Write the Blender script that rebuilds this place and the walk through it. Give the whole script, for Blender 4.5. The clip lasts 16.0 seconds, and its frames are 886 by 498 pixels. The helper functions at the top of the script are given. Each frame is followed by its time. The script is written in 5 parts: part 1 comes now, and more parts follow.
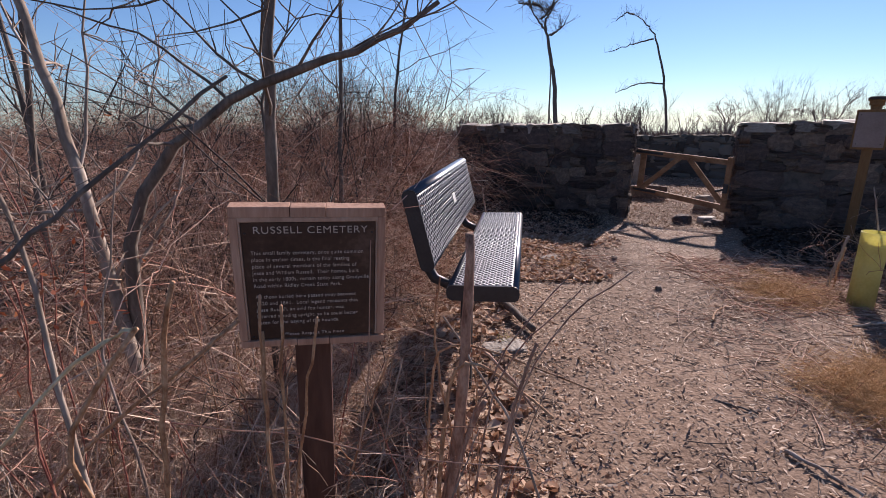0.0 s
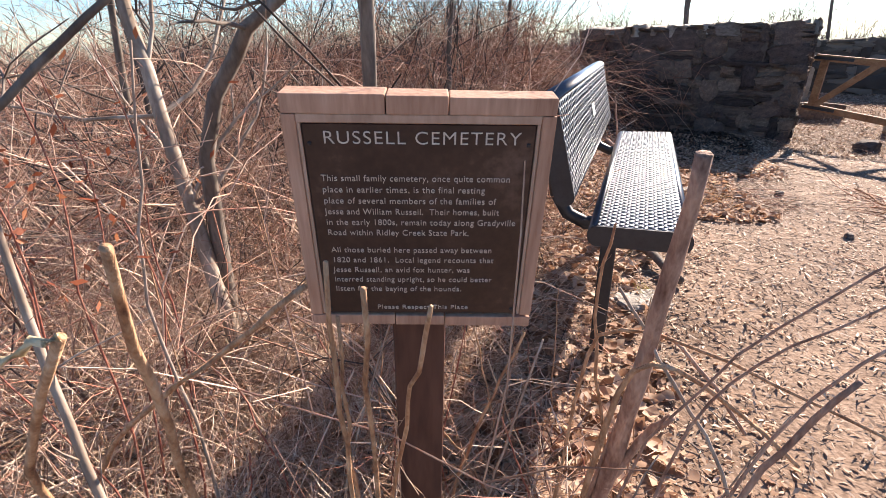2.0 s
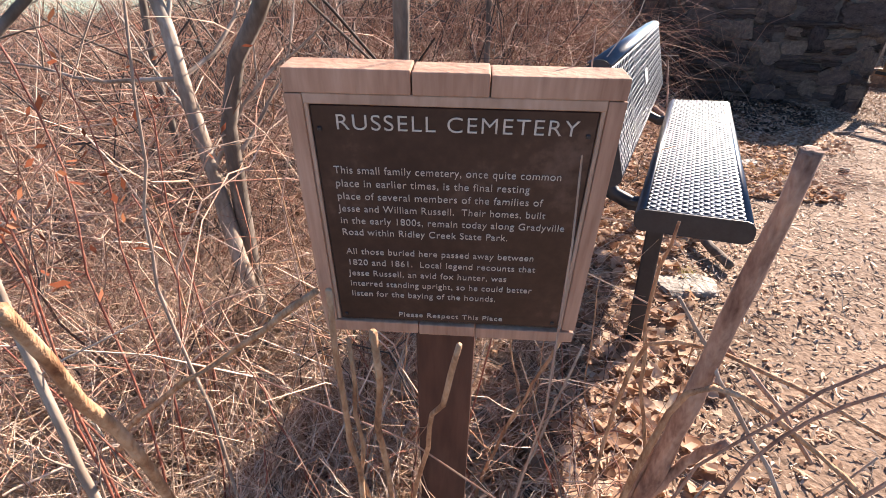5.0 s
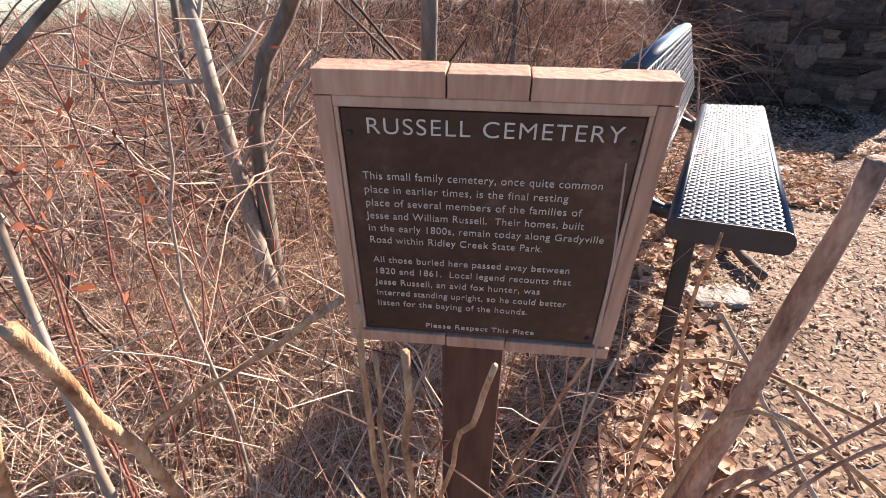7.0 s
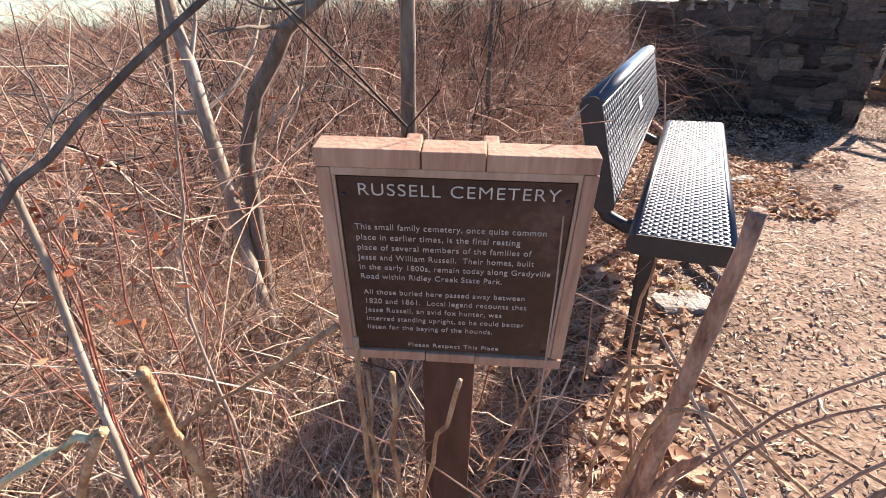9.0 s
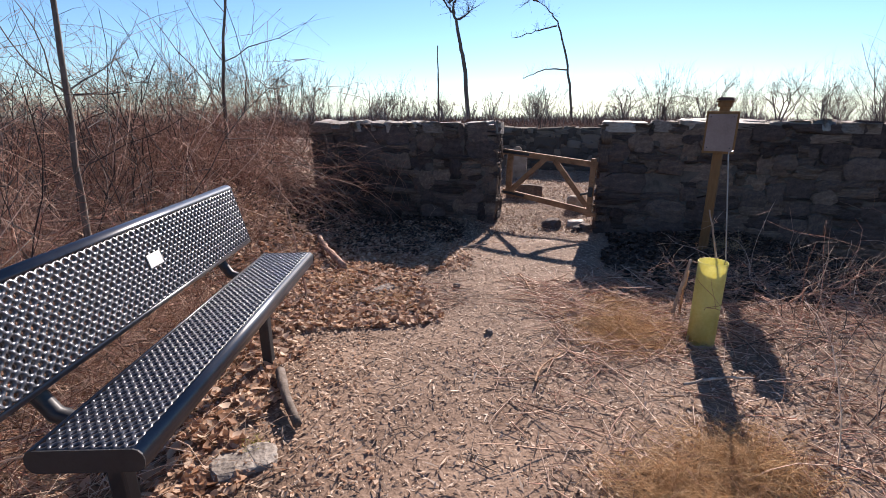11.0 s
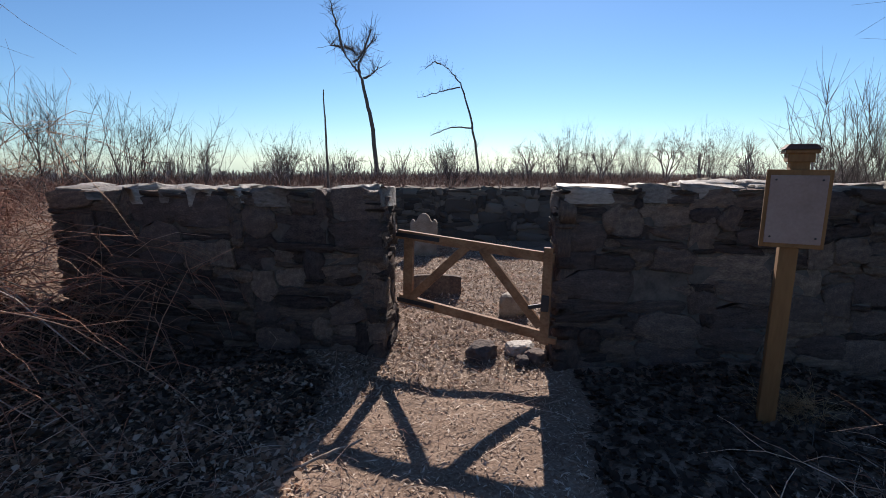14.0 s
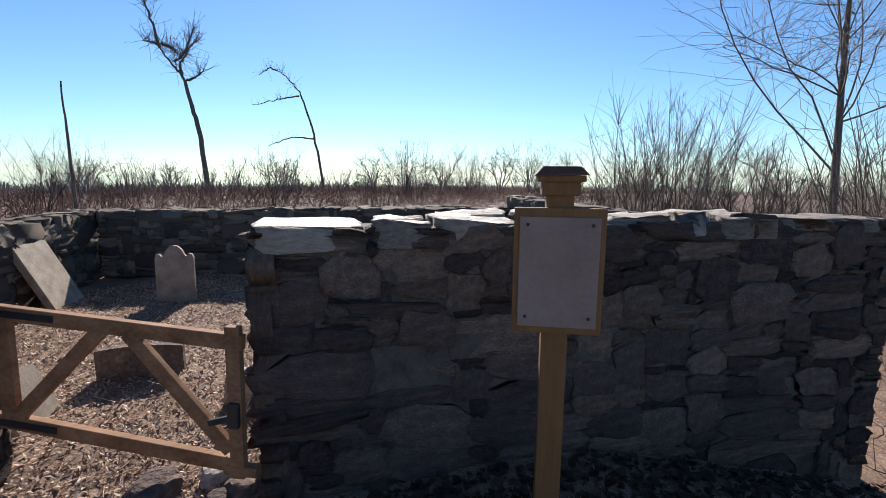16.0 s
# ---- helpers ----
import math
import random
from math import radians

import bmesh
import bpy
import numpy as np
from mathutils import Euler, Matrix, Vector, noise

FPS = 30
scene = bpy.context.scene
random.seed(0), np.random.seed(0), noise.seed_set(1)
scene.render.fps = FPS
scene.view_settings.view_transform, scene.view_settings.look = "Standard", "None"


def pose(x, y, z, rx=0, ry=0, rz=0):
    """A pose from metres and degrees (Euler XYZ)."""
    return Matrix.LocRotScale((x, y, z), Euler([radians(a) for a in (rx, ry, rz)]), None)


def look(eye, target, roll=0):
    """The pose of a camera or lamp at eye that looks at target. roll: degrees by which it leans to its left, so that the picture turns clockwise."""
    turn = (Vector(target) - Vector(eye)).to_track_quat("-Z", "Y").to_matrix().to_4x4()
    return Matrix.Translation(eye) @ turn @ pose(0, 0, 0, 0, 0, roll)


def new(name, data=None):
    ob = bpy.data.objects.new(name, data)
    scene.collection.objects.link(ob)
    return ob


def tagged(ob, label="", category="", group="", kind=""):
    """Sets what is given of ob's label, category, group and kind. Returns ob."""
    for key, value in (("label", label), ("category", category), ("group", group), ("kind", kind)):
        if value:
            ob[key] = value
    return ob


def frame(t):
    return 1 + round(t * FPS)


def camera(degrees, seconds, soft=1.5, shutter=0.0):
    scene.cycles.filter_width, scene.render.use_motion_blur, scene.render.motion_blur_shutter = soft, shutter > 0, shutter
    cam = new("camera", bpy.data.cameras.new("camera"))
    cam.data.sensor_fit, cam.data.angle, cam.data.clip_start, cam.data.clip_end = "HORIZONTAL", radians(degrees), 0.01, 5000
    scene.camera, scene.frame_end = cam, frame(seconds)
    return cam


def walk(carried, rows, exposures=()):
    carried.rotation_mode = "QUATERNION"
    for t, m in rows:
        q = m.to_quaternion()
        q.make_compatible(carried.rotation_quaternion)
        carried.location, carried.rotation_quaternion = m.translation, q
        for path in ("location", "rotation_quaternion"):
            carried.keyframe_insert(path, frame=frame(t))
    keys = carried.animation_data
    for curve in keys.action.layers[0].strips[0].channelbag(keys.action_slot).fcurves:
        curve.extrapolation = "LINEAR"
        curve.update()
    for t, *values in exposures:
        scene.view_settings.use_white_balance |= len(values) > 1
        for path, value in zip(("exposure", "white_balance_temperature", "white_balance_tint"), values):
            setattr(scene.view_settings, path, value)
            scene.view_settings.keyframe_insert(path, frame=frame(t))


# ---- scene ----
cam = camera(85.0, 16.0, soft=0.9)
PATH = [
    (0, (0.205, 0.841, 1.421), (0.211, 2.773, 0.901), -0.2),
    (0.5, (0.118, 1.129, 1.344), (-0.02, 3.018, 0.7), -0.4),
    (1, (0.064, 1.276, 1.299), (-0.184, 3.126, 0.581), -1.5),
    (1.5, (0.056, 1.289, 1.295), (-0.267, 3.1, 0.511), -1.0),
    (2, (0.059, 1.324, 1.296), (-0.327, 3.111, 0.486), -1.6),
    (2.5, (0.064, 1.343, 1.297), (-0.372, 3.109, 0.467), -1.8),
    (3, (0.059, 1.333, 1.305), (-0.404, 3.084, 0.455), -1.5),
    (3.5, (0.055, 1.362, 1.306), (-0.413, 3.104, 0.442), -1.3),
    (5.8, (0.024, 1.497, 1.283), (-0.509, 3.164, 0.315), -1.6),
    (6, (0.03, 1.51, 1.278), (-0.514, 3.174, 0.31), -1.6),
    (6.5, (0.022, 1.494, 1.291), (-0.537, 3.161, 0.338), -1.6),
    (7, (0.011, 1.464, 1.295), (-0.567, 3.137, 0.364), -1.7),
    (7.5, (0.01, 1.46, 1.293), (-0.579, 3.139, 0.379), -1.8),
    (8, (0.01, 1.462, 1.295), (-0.577, 3.144, 0.386), -1.7),
    (8.5, (0.01, 1.455, 1.299), (-0.573, 3.118, 0.354), -1.7),
    (9, (0.05, 1.379, 1.39), (-0.464, 3.083, 0.476), -1.6),
    (9.5, (0.299, 1.153, 1.543), (0.035, 2.952, 0.708), -1.2),
    (10, (0.642, 1.111, 1.565), (0.645, 2.962, 0.807), -0.9),
    (10.2, (0.806, 1.181, 1.575), (0.885, 3.043, 0.85), -0.7),
    (12.3, (1.476, 2.784, 1.642), (2.001, 4.683, 1.299), -0.1),
    (12.5, (1.559, 2.984, 1.656), (2.089, 4.885, 1.334), -0.1),
    (13, (1.812, 3.409, 1.619), (2.324, 5.316, 1.297), 0.0),
    (13.5, (2.013, 3.97, 1.595), (2.559, 5.863, 1.252), 0.1),
    (14, (2.197, 4.459, 1.561), (2.873, 6.306, 1.195), -0.0),
    (14.5, (2.58, 4.782, 1.573), (3.45, 6.538, 1.175), 0.3),
    (15, (2.906, 4.992, 1.548), (3.965, 6.643, 1.155), 0.4),
    (15.5, (3.225, 5.187, 1.578), (4.391, 6.774, 1.229), 0.5),
    (16, (3.639, 5.254, 1.62), (4.846, 6.818, 1.304), 0.5),
]
EXPOSURES = [(0.0, 0.60, 6600, 24), (0.5, 1.00, 6900, 20), (1.5, 1.58, 7150, 17), (3.5, 1.8, 7200, 17), (9.0, 1.8, 7200, 17), (9.5, 1.75, 7200, 17), (10.2, 1.5, 6950, 19), (12.3, 0.60, 6500, 14), (14.5, 0.65, 6480, 13), (16.0, 0.90, 6480, 12)]
walk(cam, [(t, look(eye, target, roll)) for t, eye, target, roll in PATH], EXPOSURES)

# ---- light ----
world = bpy.data.worlds.new("sky")
scene.world = world
world.use_nodes = True
SUN_AZ, SUN_EL = 30.3, 28.0          # degrees: from +y towards +x, and above the horizon
wn = world.node_tree
sky = wn.nodes.new("ShaderNodeTexSky")
sky.sky_type = "NISHITA"
sky.sun_disc = False
sky.sun_elevation, sky.sun_rotation = radians(SUN_EL), radians(SUN_AZ)
sky.air_density, sky.dust_density, sky.ozone_density = 0.9, 0.05, 4.0
tint = wn.nodes.new("ShaderNodeMix")
tint.data_type, tint.blend_type = "RGBA", "MULTIPLY"
tint.inputs[0].default_value = 1.0
tint.inputs[7].default_value = (0.84, 1.03, 1.16, 1)
wn.links.new(sky.outputs[0], tint.inputs[6])
wn.links.new(tint.outputs[2], wn.nodes["Background"].inputs[0])
wn.nodes["Background"].inputs[1].default_value = 0.066
sun = new("sun", bpy.data.lights.new("sun", "SUN"))
sun.data.energy, sun.data.angle, sun.data.color = 5.0, radians(0.5), (1.0, 0.93, 0.84)
sun_dir = Vector((math.sin(radians(SUN_AZ)) * math.cos(radians(SUN_EL)), math.cos(radians(SUN_AZ)) * math.cos(radians(SUN_EL)), math.sin(radians(SUN_EL))))
sun.matrix_world = look(sun_dir * 50, (0, 0, 0))


# ---- materials ----
def mat(name, colours, scale=8.0, rough=0.85, bump=0.3, fine=60.0, metal=0.0, island=False, per_object=False, stretch=(1, 1, 1), spec=0.3, fac2=0.35, depth=0.01):
    """A procedural surface: two scales of noise through a ramp of colours, with relief. island / per_object: a shade of its own for each piece."""
    m = bpy.data.materials.new(name)
    m.use_nodes = True
    nt = m.node_tree
    n, l = nt.nodes, nt.links
    p = n["Principled BSDF"]
    p.inputs["Roughness"].default_value, p.inputs["Metallic"].default_value = rough, metal
    p.inputs["Specular IOR Level"].default_value = spec
    co = n.new("ShaderNodeTexCoord")
    mp = n.new("ShaderNodeMapping")
    mp.inputs["Scale"].default_value = stretch
    l.new(co.outputs["Object"], mp.inputs[0])
    a, b = n.new("ShaderNodeTexNoise"), n.new("ShaderNodeTexNoise")
    a.inputs["Scale"].default_value, b.inputs["Scale"].default_value = scale, fine
    a.inputs["Detail"].default_value, b.inputs["Detail"].default_value = 6, 4
    for t in (a, b):
        l.new(mp.outputs[0], t.inputs["Vector"])
    mix = n.new("ShaderNodeMix")
    mix.inputs[0].default_value = fac2
    l.new(a.outputs[0], mix.inputs[2])
    l.new(b.outputs[0], mix.inputs[3])
    value = mix.outputs[0]
    if island or per_object:
        r = n.new("ShaderNodeNewGeometry") if island else n.new("ShaderNodeObjectInfo")
        mx = n.new("ShaderNodeMix")
        mx.inputs[0].default_value = 0.72 if island else 0.27
        l.new(value, mx.inputs[2])
        l.new(r.outputs["Random Per Island" if island else "Random"], mx.inputs[3])
        value = mx.outputs[0]
    ramp = n.new("ShaderNodeValToRGB")
    e = ramp.color_ramp.elements
    lo, hi = (0.08, 0.92) if island else (0.3, 0.7)
    for i, c in enumerate(colours):
        at = lo + (hi - lo) * i / max(1, len(colours) - 1)
        if i < 2:
            e[i].position, e[i].color = at, (*c, 1)
        else:
            e.new(at).color = (*c, 1)
    l.new(value, ramp.inputs[0])
    l.new(ramp.outputs[0], p.inputs["Base Color"])
    if bump:
        bp = n.new("ShaderNodeBump")
        bp.inputs["Strength"].default_value, bp.inputs["Distance"].default_value = bump, depth
        l.new(mix.outputs[0], bp.inputs["Height"])
        l.new(bp.outputs[0], p.inputs["Normal"])
    return m


M_SOIL = mat("soil_and_chips", [(0.07, 0.042, 0.028), (0.17, 0.108, 0.074), (0.27, 0.182, 0.128), (0.37, 0.265, 0.19)], 2.2, 0.95, 1.0, 55, fac2=0.6)
soil = M_SOIL.node_tree
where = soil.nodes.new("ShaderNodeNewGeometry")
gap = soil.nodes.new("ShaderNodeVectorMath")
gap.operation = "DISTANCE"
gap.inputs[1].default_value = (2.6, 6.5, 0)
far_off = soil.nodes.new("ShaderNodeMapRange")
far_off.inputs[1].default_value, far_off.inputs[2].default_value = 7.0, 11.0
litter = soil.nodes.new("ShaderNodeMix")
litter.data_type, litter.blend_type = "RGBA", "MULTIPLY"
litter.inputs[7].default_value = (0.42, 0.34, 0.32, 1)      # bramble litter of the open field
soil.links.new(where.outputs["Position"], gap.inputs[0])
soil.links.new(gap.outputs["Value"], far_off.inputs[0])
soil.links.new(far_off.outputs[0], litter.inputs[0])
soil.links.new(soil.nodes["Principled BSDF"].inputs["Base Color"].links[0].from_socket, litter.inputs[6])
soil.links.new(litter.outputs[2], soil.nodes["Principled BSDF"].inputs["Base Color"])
M_CHIP = mat("wood_chips", [(0.09, 0.05, 0.034), (0.28, 0.18, 0.12), (0.46, 0.33, 0.235), (0.72, 0.58, 0.46)], 20, 0.7, 0.1, 90, island=True, spec=0.35)
M_LEAF = mat("dead_leaves", [(0.15, 0.065, 0.035), (0.38, 0.21, 0.125), (0.56, 0.38, 0.26), (0.70, 0.54, 0.41)], 20, 0.7, 0.1, 90, island=True)
M_BRUSH = mat("dry_canes", [(0.09, 0.040, 0.027), (0.30, 0.165, 0.108), (0.54, 0.355, 0.255), (0.77, 0.585, 0.455), (0.34, 0.135, 0.088), (0.69, 0.50, 0.38)], 12, 0.8, 0.15, 80, island=True)
M_BRUSH_RED = mat("red_canes", [(0.10, 0.042, 0.030), (0.28, 0.135, 0.09), (0.42, 0.25, 0.17), (0.26, 0.10, 0.068), (0.56, 0.40, 0.29)], 12, 0.8, 0.15, 80, island=True)
M_FIELD = mat("field_brambles", [(0.07, 0.03, 0.022), (0.16, 0.08, 0.055), (0.25, 0.145, 0.10), (0.15, 0.06, 0.045)], 12, 0.9, 0, 80, island=True)
M_TWIG = mat("grey_twigs", [(0.035, 0.028, 0.026), (0.08, 0.062, 0.054), (0.14, 0.11, 0.095)], 12, 0.85, 0.2, 80, island=True)
# Twigs of the far trees and scrub, paled to paint distance haze into them.
M_FAR_HAZED = mat("hazed_far_twigs", [(0.17, 0.135, 0.12), (0.25, 0.20, 0.175), (0.33, 0.265, 0.225)], 3, 0.9, 0, 30, island=True)
M_BARK = mat("bark", [(0.06, 0.045, 0.035), (0.14, 0.11, 0.09), (0.24, 0.20, 0.17)], 14, 0.9, 0.8, 70, stretch=(1, 1, 0.3))
M_PALE = mat("pale_bark", [(0.13, 0.09, 0.065), (0.30, 0.23, 0.18), (0.48, 0.42, 0.36)], 10, 0.85, 0.6, 60, stretch=(1, 1, 0.35))
M_CANE = mat("cut_cane", [(0.15, 0.065, 0.036), (0.32, 0.17, 0.092), (0.48, 0.295, 0.175), (0.58, 0.40, 0.27)], 40, 0.8, 0.9, 220, stretch=(1, 1, 0.3))
M_STONE = mat("fieldstone", [(0.040, 0.031, 0.029), (0.083, 0.062, 0.056), (0.120, 0.089, 0.078), (0.19, 0.138, 0.108), (0.30, 0.222, 0.168)], 6, 0.85, 1.0, 34, per_object=True, spec=0.1, depth=0.035, fac2=0.5)
M_STONE_I = mat("fieldstone_far", [(0.055, 0.045, 0.038), (0.10, 0.082, 0.068), (0.15, 0.125, 0.10), (0.22, 0.18, 0.14)], 5, 0.95, 0.9, 40, island=True, spec=0.1)
M_CAP = mat("cap_stone", [(0.12, 0.098, 0.082), (0.26, 0.22, 0.185), (0.44, 0.385, 0.33)], 9, 0.7, 1.0, 34, depth=0.03, per_object=True)
M_MORTAR = mat("wall_core", [(0.05, 0.042, 0.038), (0.10, 0.084, 0.072), (0.14, 0.115, 0.095)], 12, 0.95, 0.9, 60)
M_GRAVE = mat("marble_grave", [(0.19, 0.145, 0.10), (0.32, 0.26, 0.195), (0.46, 0.40, 0.32)], 7, 0.85, 0.5, 60)
M_WOOD = mat("gate_wood", [(0.14, 0.062, 0.028), (0.27, 0.135, 0.066), (0.39, 0.225, 0.12)], 9, 0.8, 0.35, 60, stretch=(0.15, 1, 1))
M_POST = mat("stained_post", [(0.14, 0.062, 0.022), (0.21, 0.105, 0.04), (0.27, 0.145, 0.06)], 6, 0.75, 0.3, 60, stretch=(1, 1, 0.12))
M_SIGNWOOD_V = mat("weathered_frame_upright", [(0.20, 0.10, 0.066), (0.36, 0.20, 0.135), (0.47, 0.28, 0.195), (0.58, 0.375, 0.28)], 9, 0.85, 0.45, 120, stretch=(1, 1, 0.10), fac2=0.4)
M_LIP = mat("routed_edge", [(0.28, 0.17, 0.12), (0.42, 0.275, 0.20), (0.54, 0.375, 0.29)], 14, 0.85, 0.4, 120, stretch=(1, 1, 0.3))
M_DARKPOST = mat("dark_stained_post", [(0.045, 0.02, 0.014), (0.09, 0.042, 0.029), (0.13, 0.065, 0.046)], 9, 0.8, 0.4, 70, stretch=(1, 1, 0.15))
M_PLAQUE = mat("brown_plaque", [(0.012, 0.006, 0.006), (0.024, 0.011, 0.010), (0.042, 0.021, 0.017), (0.10, 0.060, 0.048)], 11, 0.36, 0.08, 90, spec=0.5)
M_LETTER = mat("cream_letters", [(0.44, 0.38, 0.33), (0.66, 0.60, 0.53)], 60, 0.6, 0, 90)
M_BENCH = mat("coated_metal", [(0.018, 0.020, 0.028), (0.030, 0.033, 0.044), (0.05, 0.052, 0.062)], 10, 0.33, 0.08, 160, spec=0.6)
M_BENCH.node_tree.nodes['Principled BSDF'].inputs['Coat Weight'].default_value = 0.8
M_BENCH.node_tree.nodes['Principled BSDF'].inputs['Coat Roughness'].default_value = 0.28
M_BLACK = mat("black_steel", [(0.012, 0.012, 0.014), (0.03, 0.03, 0.033)], 14, 0.5, 0.15, 90, spec=0.5)
M_PANEL = mat("sun_bleached_panel", [(0.22, 0.155, 0.13), (0.27, 0.195, 0.165), (0.32, 0.24, 0.205)], 5, 0.7, 0.15, 60)
M_TUBE = mat("yellow_plastic", [(0.62, 0.57, 0.22), (0.72, 0.68, 0.31), (0.80, 0.76, 0.40)], 6, 0.5, 0.1, 60)
M_GRASS = mat("straw_grass", [(0.40, 0.24, 0.12), (0.64, 0.44, 0.25), (0.82, 0.64, 0.42)], 12, 0.75, 0, 60, island=True)
M_STRAW = mat("bleached_straw", [(0.30, 0.17, 0.105), (0.56, 0.38, 0.27), (0.79, 0.60, 0.46), (0.86, 0.70, 0.57)], 12, 0.7, 0, 60, island=True)
# Leaf colour darkened to deepen the shade before the front walls.
M_SHADE_LEAF = mat("shade_dark_leaves", [(0.016, 0.010, 0.007), (0.034, 0.021, 0.014), (0.06, 0.038, 0.026), (0.13, 0.085, 0.058)], 14, 0.9, 0.1, 90, island=True)
M_MOSS = mat("yellow_moss", [(0.16, 0.15, 0.03), (0.28, 0.26, 0.05), (0.42, 0.36, 0.10)], 18, 0.9, 0.3, 70, island=True)
M_ROD = mat("grey_rod", [(0.22, 0.21, 0.20), (0.36, 0.35, 0.33)], 14, 0.5, 0.1, 90, metal=0.6)
M_WHITE = mat("pale_sticker", [(0.55, 0.54, 0.52), (0.70, 0.69, 0.66)], 14, 0.6, 0, 90)


def translucent(m, k):
    """Lets part of the light through a thin surface, in its own colour."""
    nt = m.node_tree
    p = nt.nodes["Principled BSDF"]
    out = nt.nodes["Material Output"]
    tr, mix = nt.nodes.new("ShaderNodeBsdfTranslucent"), nt.nodes.new("ShaderNodeMixShader")
    nt.links.new(p.inputs["Base Color"].links[0].from_socket, tr.inputs["Color"])
    mix.inputs[0].default_value = k
    nt.links.new(p.outputs[0], mix.inputs[1])
    nt.links.new(tr.outputs[0], mix.inputs[2])
    nt.links.new(mix.outputs[0], out.inputs["Surface"])


for m_, k_ in ((M_TUBE, 0.55), (M_LEAF, 0.35), (M_GRASS, 0.5), (M_CHIP, 0.2), (M_BRUSH, 0.1), (M_BRUSH_RED, 0.12), (M_STRAW, 0.2)):
    translucent(m_, k_)


# ---- helpers for meshes ----
rng = np.random.default_rng(7)


def raw_mesh(name, verts, faces, material, smooth=False):
    """A mesh from arrays: verts (n, 3) and faces (m, 3 or 4)."""
    verts, faces = np.asarray(verts, np.float32), np.asarray(faces, np.int32)
    me = bpy.data.meshes.new(name)
    me.vertices.add(len(verts))
    me.vertices.foreach_set("co", verts.ravel())
    me.loops.add(faces.size)
    me.loops.foreach_set("vertex_index", faces.ravel())
    me.polygons.add(len(faces))
    me.polygons.foreach_set("loop_start", np.arange(len(faces), dtype=np.int32) * faces.shape[1])
    if smooth:
        me.polygons.foreach_set("use_smooth", np.ones(len(faces), bool))
    me.update(calc_edges=True)
    me.materials.append(material)
    return me


def under(ob, parent):
    if parent is not None:
        ob.parent = parent
    return ob


def part(name, bm, material, parent=None, label="", smooth=False):
    me = bpy.data.meshes.new(name)
    bm.to_mesh(me)
    bm.free()
    if smooth:
        me.polygons.foreach_set("use_smooth", np.ones(len(me.polygons), bool))
    me.materials.append(material)
    ob = under(new(name, me), parent)
    return tagged(ob, label)


def thing(name, m, label, category, group="", kind=""):
    ob = new(name)
    ob.matrix_world = m
    return tagged(ob, label, category, group, kind)


def box(sx, sy, sz, m=None, bevel=0.004, seg=2, wobble=0.0):
    """A bevelled block centred on its base's middle, posed by m."""
    bm = bmesh.new()
    bmesh.ops.create_cube(bm, size=1)
    bmesh.ops.transform(bm, matrix=Matrix.Translation((0, 0, sz / 2)) @ Matrix.Diagonal((sx, sy, sz, 1)), verts=bm.verts)
    if bevel:
        bmesh.ops.bevel(bm, geom=bm.edges[:], offset=bevel, segments=seg, affect="EDGES", profile=0.6)
    if wobble:
        for v in bm.verts:
            v.co += Vector((random.uniform(-1, 1), random.uniform(-1, 1), random.uniform(-1, 1))) * wobble
    if m is not None:
        bmesh.ops.transform(bm, matrix=m, verts=bm.verts)
    return bm


def between(a, b, wide, deep, side, bevel=0.004):
    """A bar from a to b; its wide face lies square to the direction side."""
    a, b, side = Vector(a), Vector(b), Vector(side)
    x = (b - a).normalized()
    y = side - x * side.dot(x)
    y.normalize()
    z = x.cross(y)
    r = Matrix((x, y, z)).transposed().to_4x4()
    m = Matrix.Translation((a + b) / 2) @ r @ Matrix.Translation((0, 0, -wide / 2))
    return box((b - a).length, deep, wide, m, bevel)


def norm(v):
    return v / np.maximum(np.linalg.norm(v, axis=-1, keepdims=True), 1e-9)


def tubes(P, R, k=3):
    """Tubes along many lines at once: P (m, n, 3) points, R (m, n) radii."""
    m, n, _ = P.shape
    T = norm(np.gradient(P, axis=1))
    ref = np.where(np.abs(T[..., :1]) < 0.8, np.array([1.0, 0, 0]), np.array([0, 1.0, 0]))
    A = norm(np.cross(T, ref))
    B = np.cross(T, A)
    ang = np.arange(k) * 2 * np.pi / k
    ring = P[:, :, None, :] + R[:, :, None, None] * (np.cos(ang)[None, None, :, None] * A[:, :, None, :] + np.sin(ang)[None, None, :, None] * B[:, :, None, :])
    V = ring.reshape(-1, 3)
    i, j, q = np.meshgrid(np.arange(m), np.arange(n - 1), np.arange(k), indexing="ij")
    base = (i * n + j) * k
    q2 = (q + 1) % k
    F = np.stack([base + q, base + q2, base + k + q2, base + k + q], -1).reshape(-1, 4)
    return V, F


def join(chunks):
    """Several (verts, faces) as one."""
    vs, fs, at = [], [], 0
    for v, f in chunks:
        vs.append(v)
        fs.append(f + at)
        at += len(v)
    return np.concatenate(vs), np.concatenate(fs)


def bend_line(start, direction, length, n, wander, droop, r):
    """Wandering lines: start (m, 3), direction (m, 3), length (m,), droop (m,) pulls them down towards the tip."""
    m = len(start)
    d = norm(direction)
    P = np.empty((m, n, 3))
    P[:, 0] = start
    for i in range(1, n):
        d = norm(d + r.normal(0, wander, (m, 3)) + np.stack([np.zeros(m), np.zeros(m), -droop / n], -1))
        P[:, i] = P[:, i - 1] + d * (length / (n - 1))[:, None]
    return P


def smoothstep(a, b, x):
    t = np.clip((x - a) / (b - a), 0, 1)
    return t * t * (3 - 2 * t)


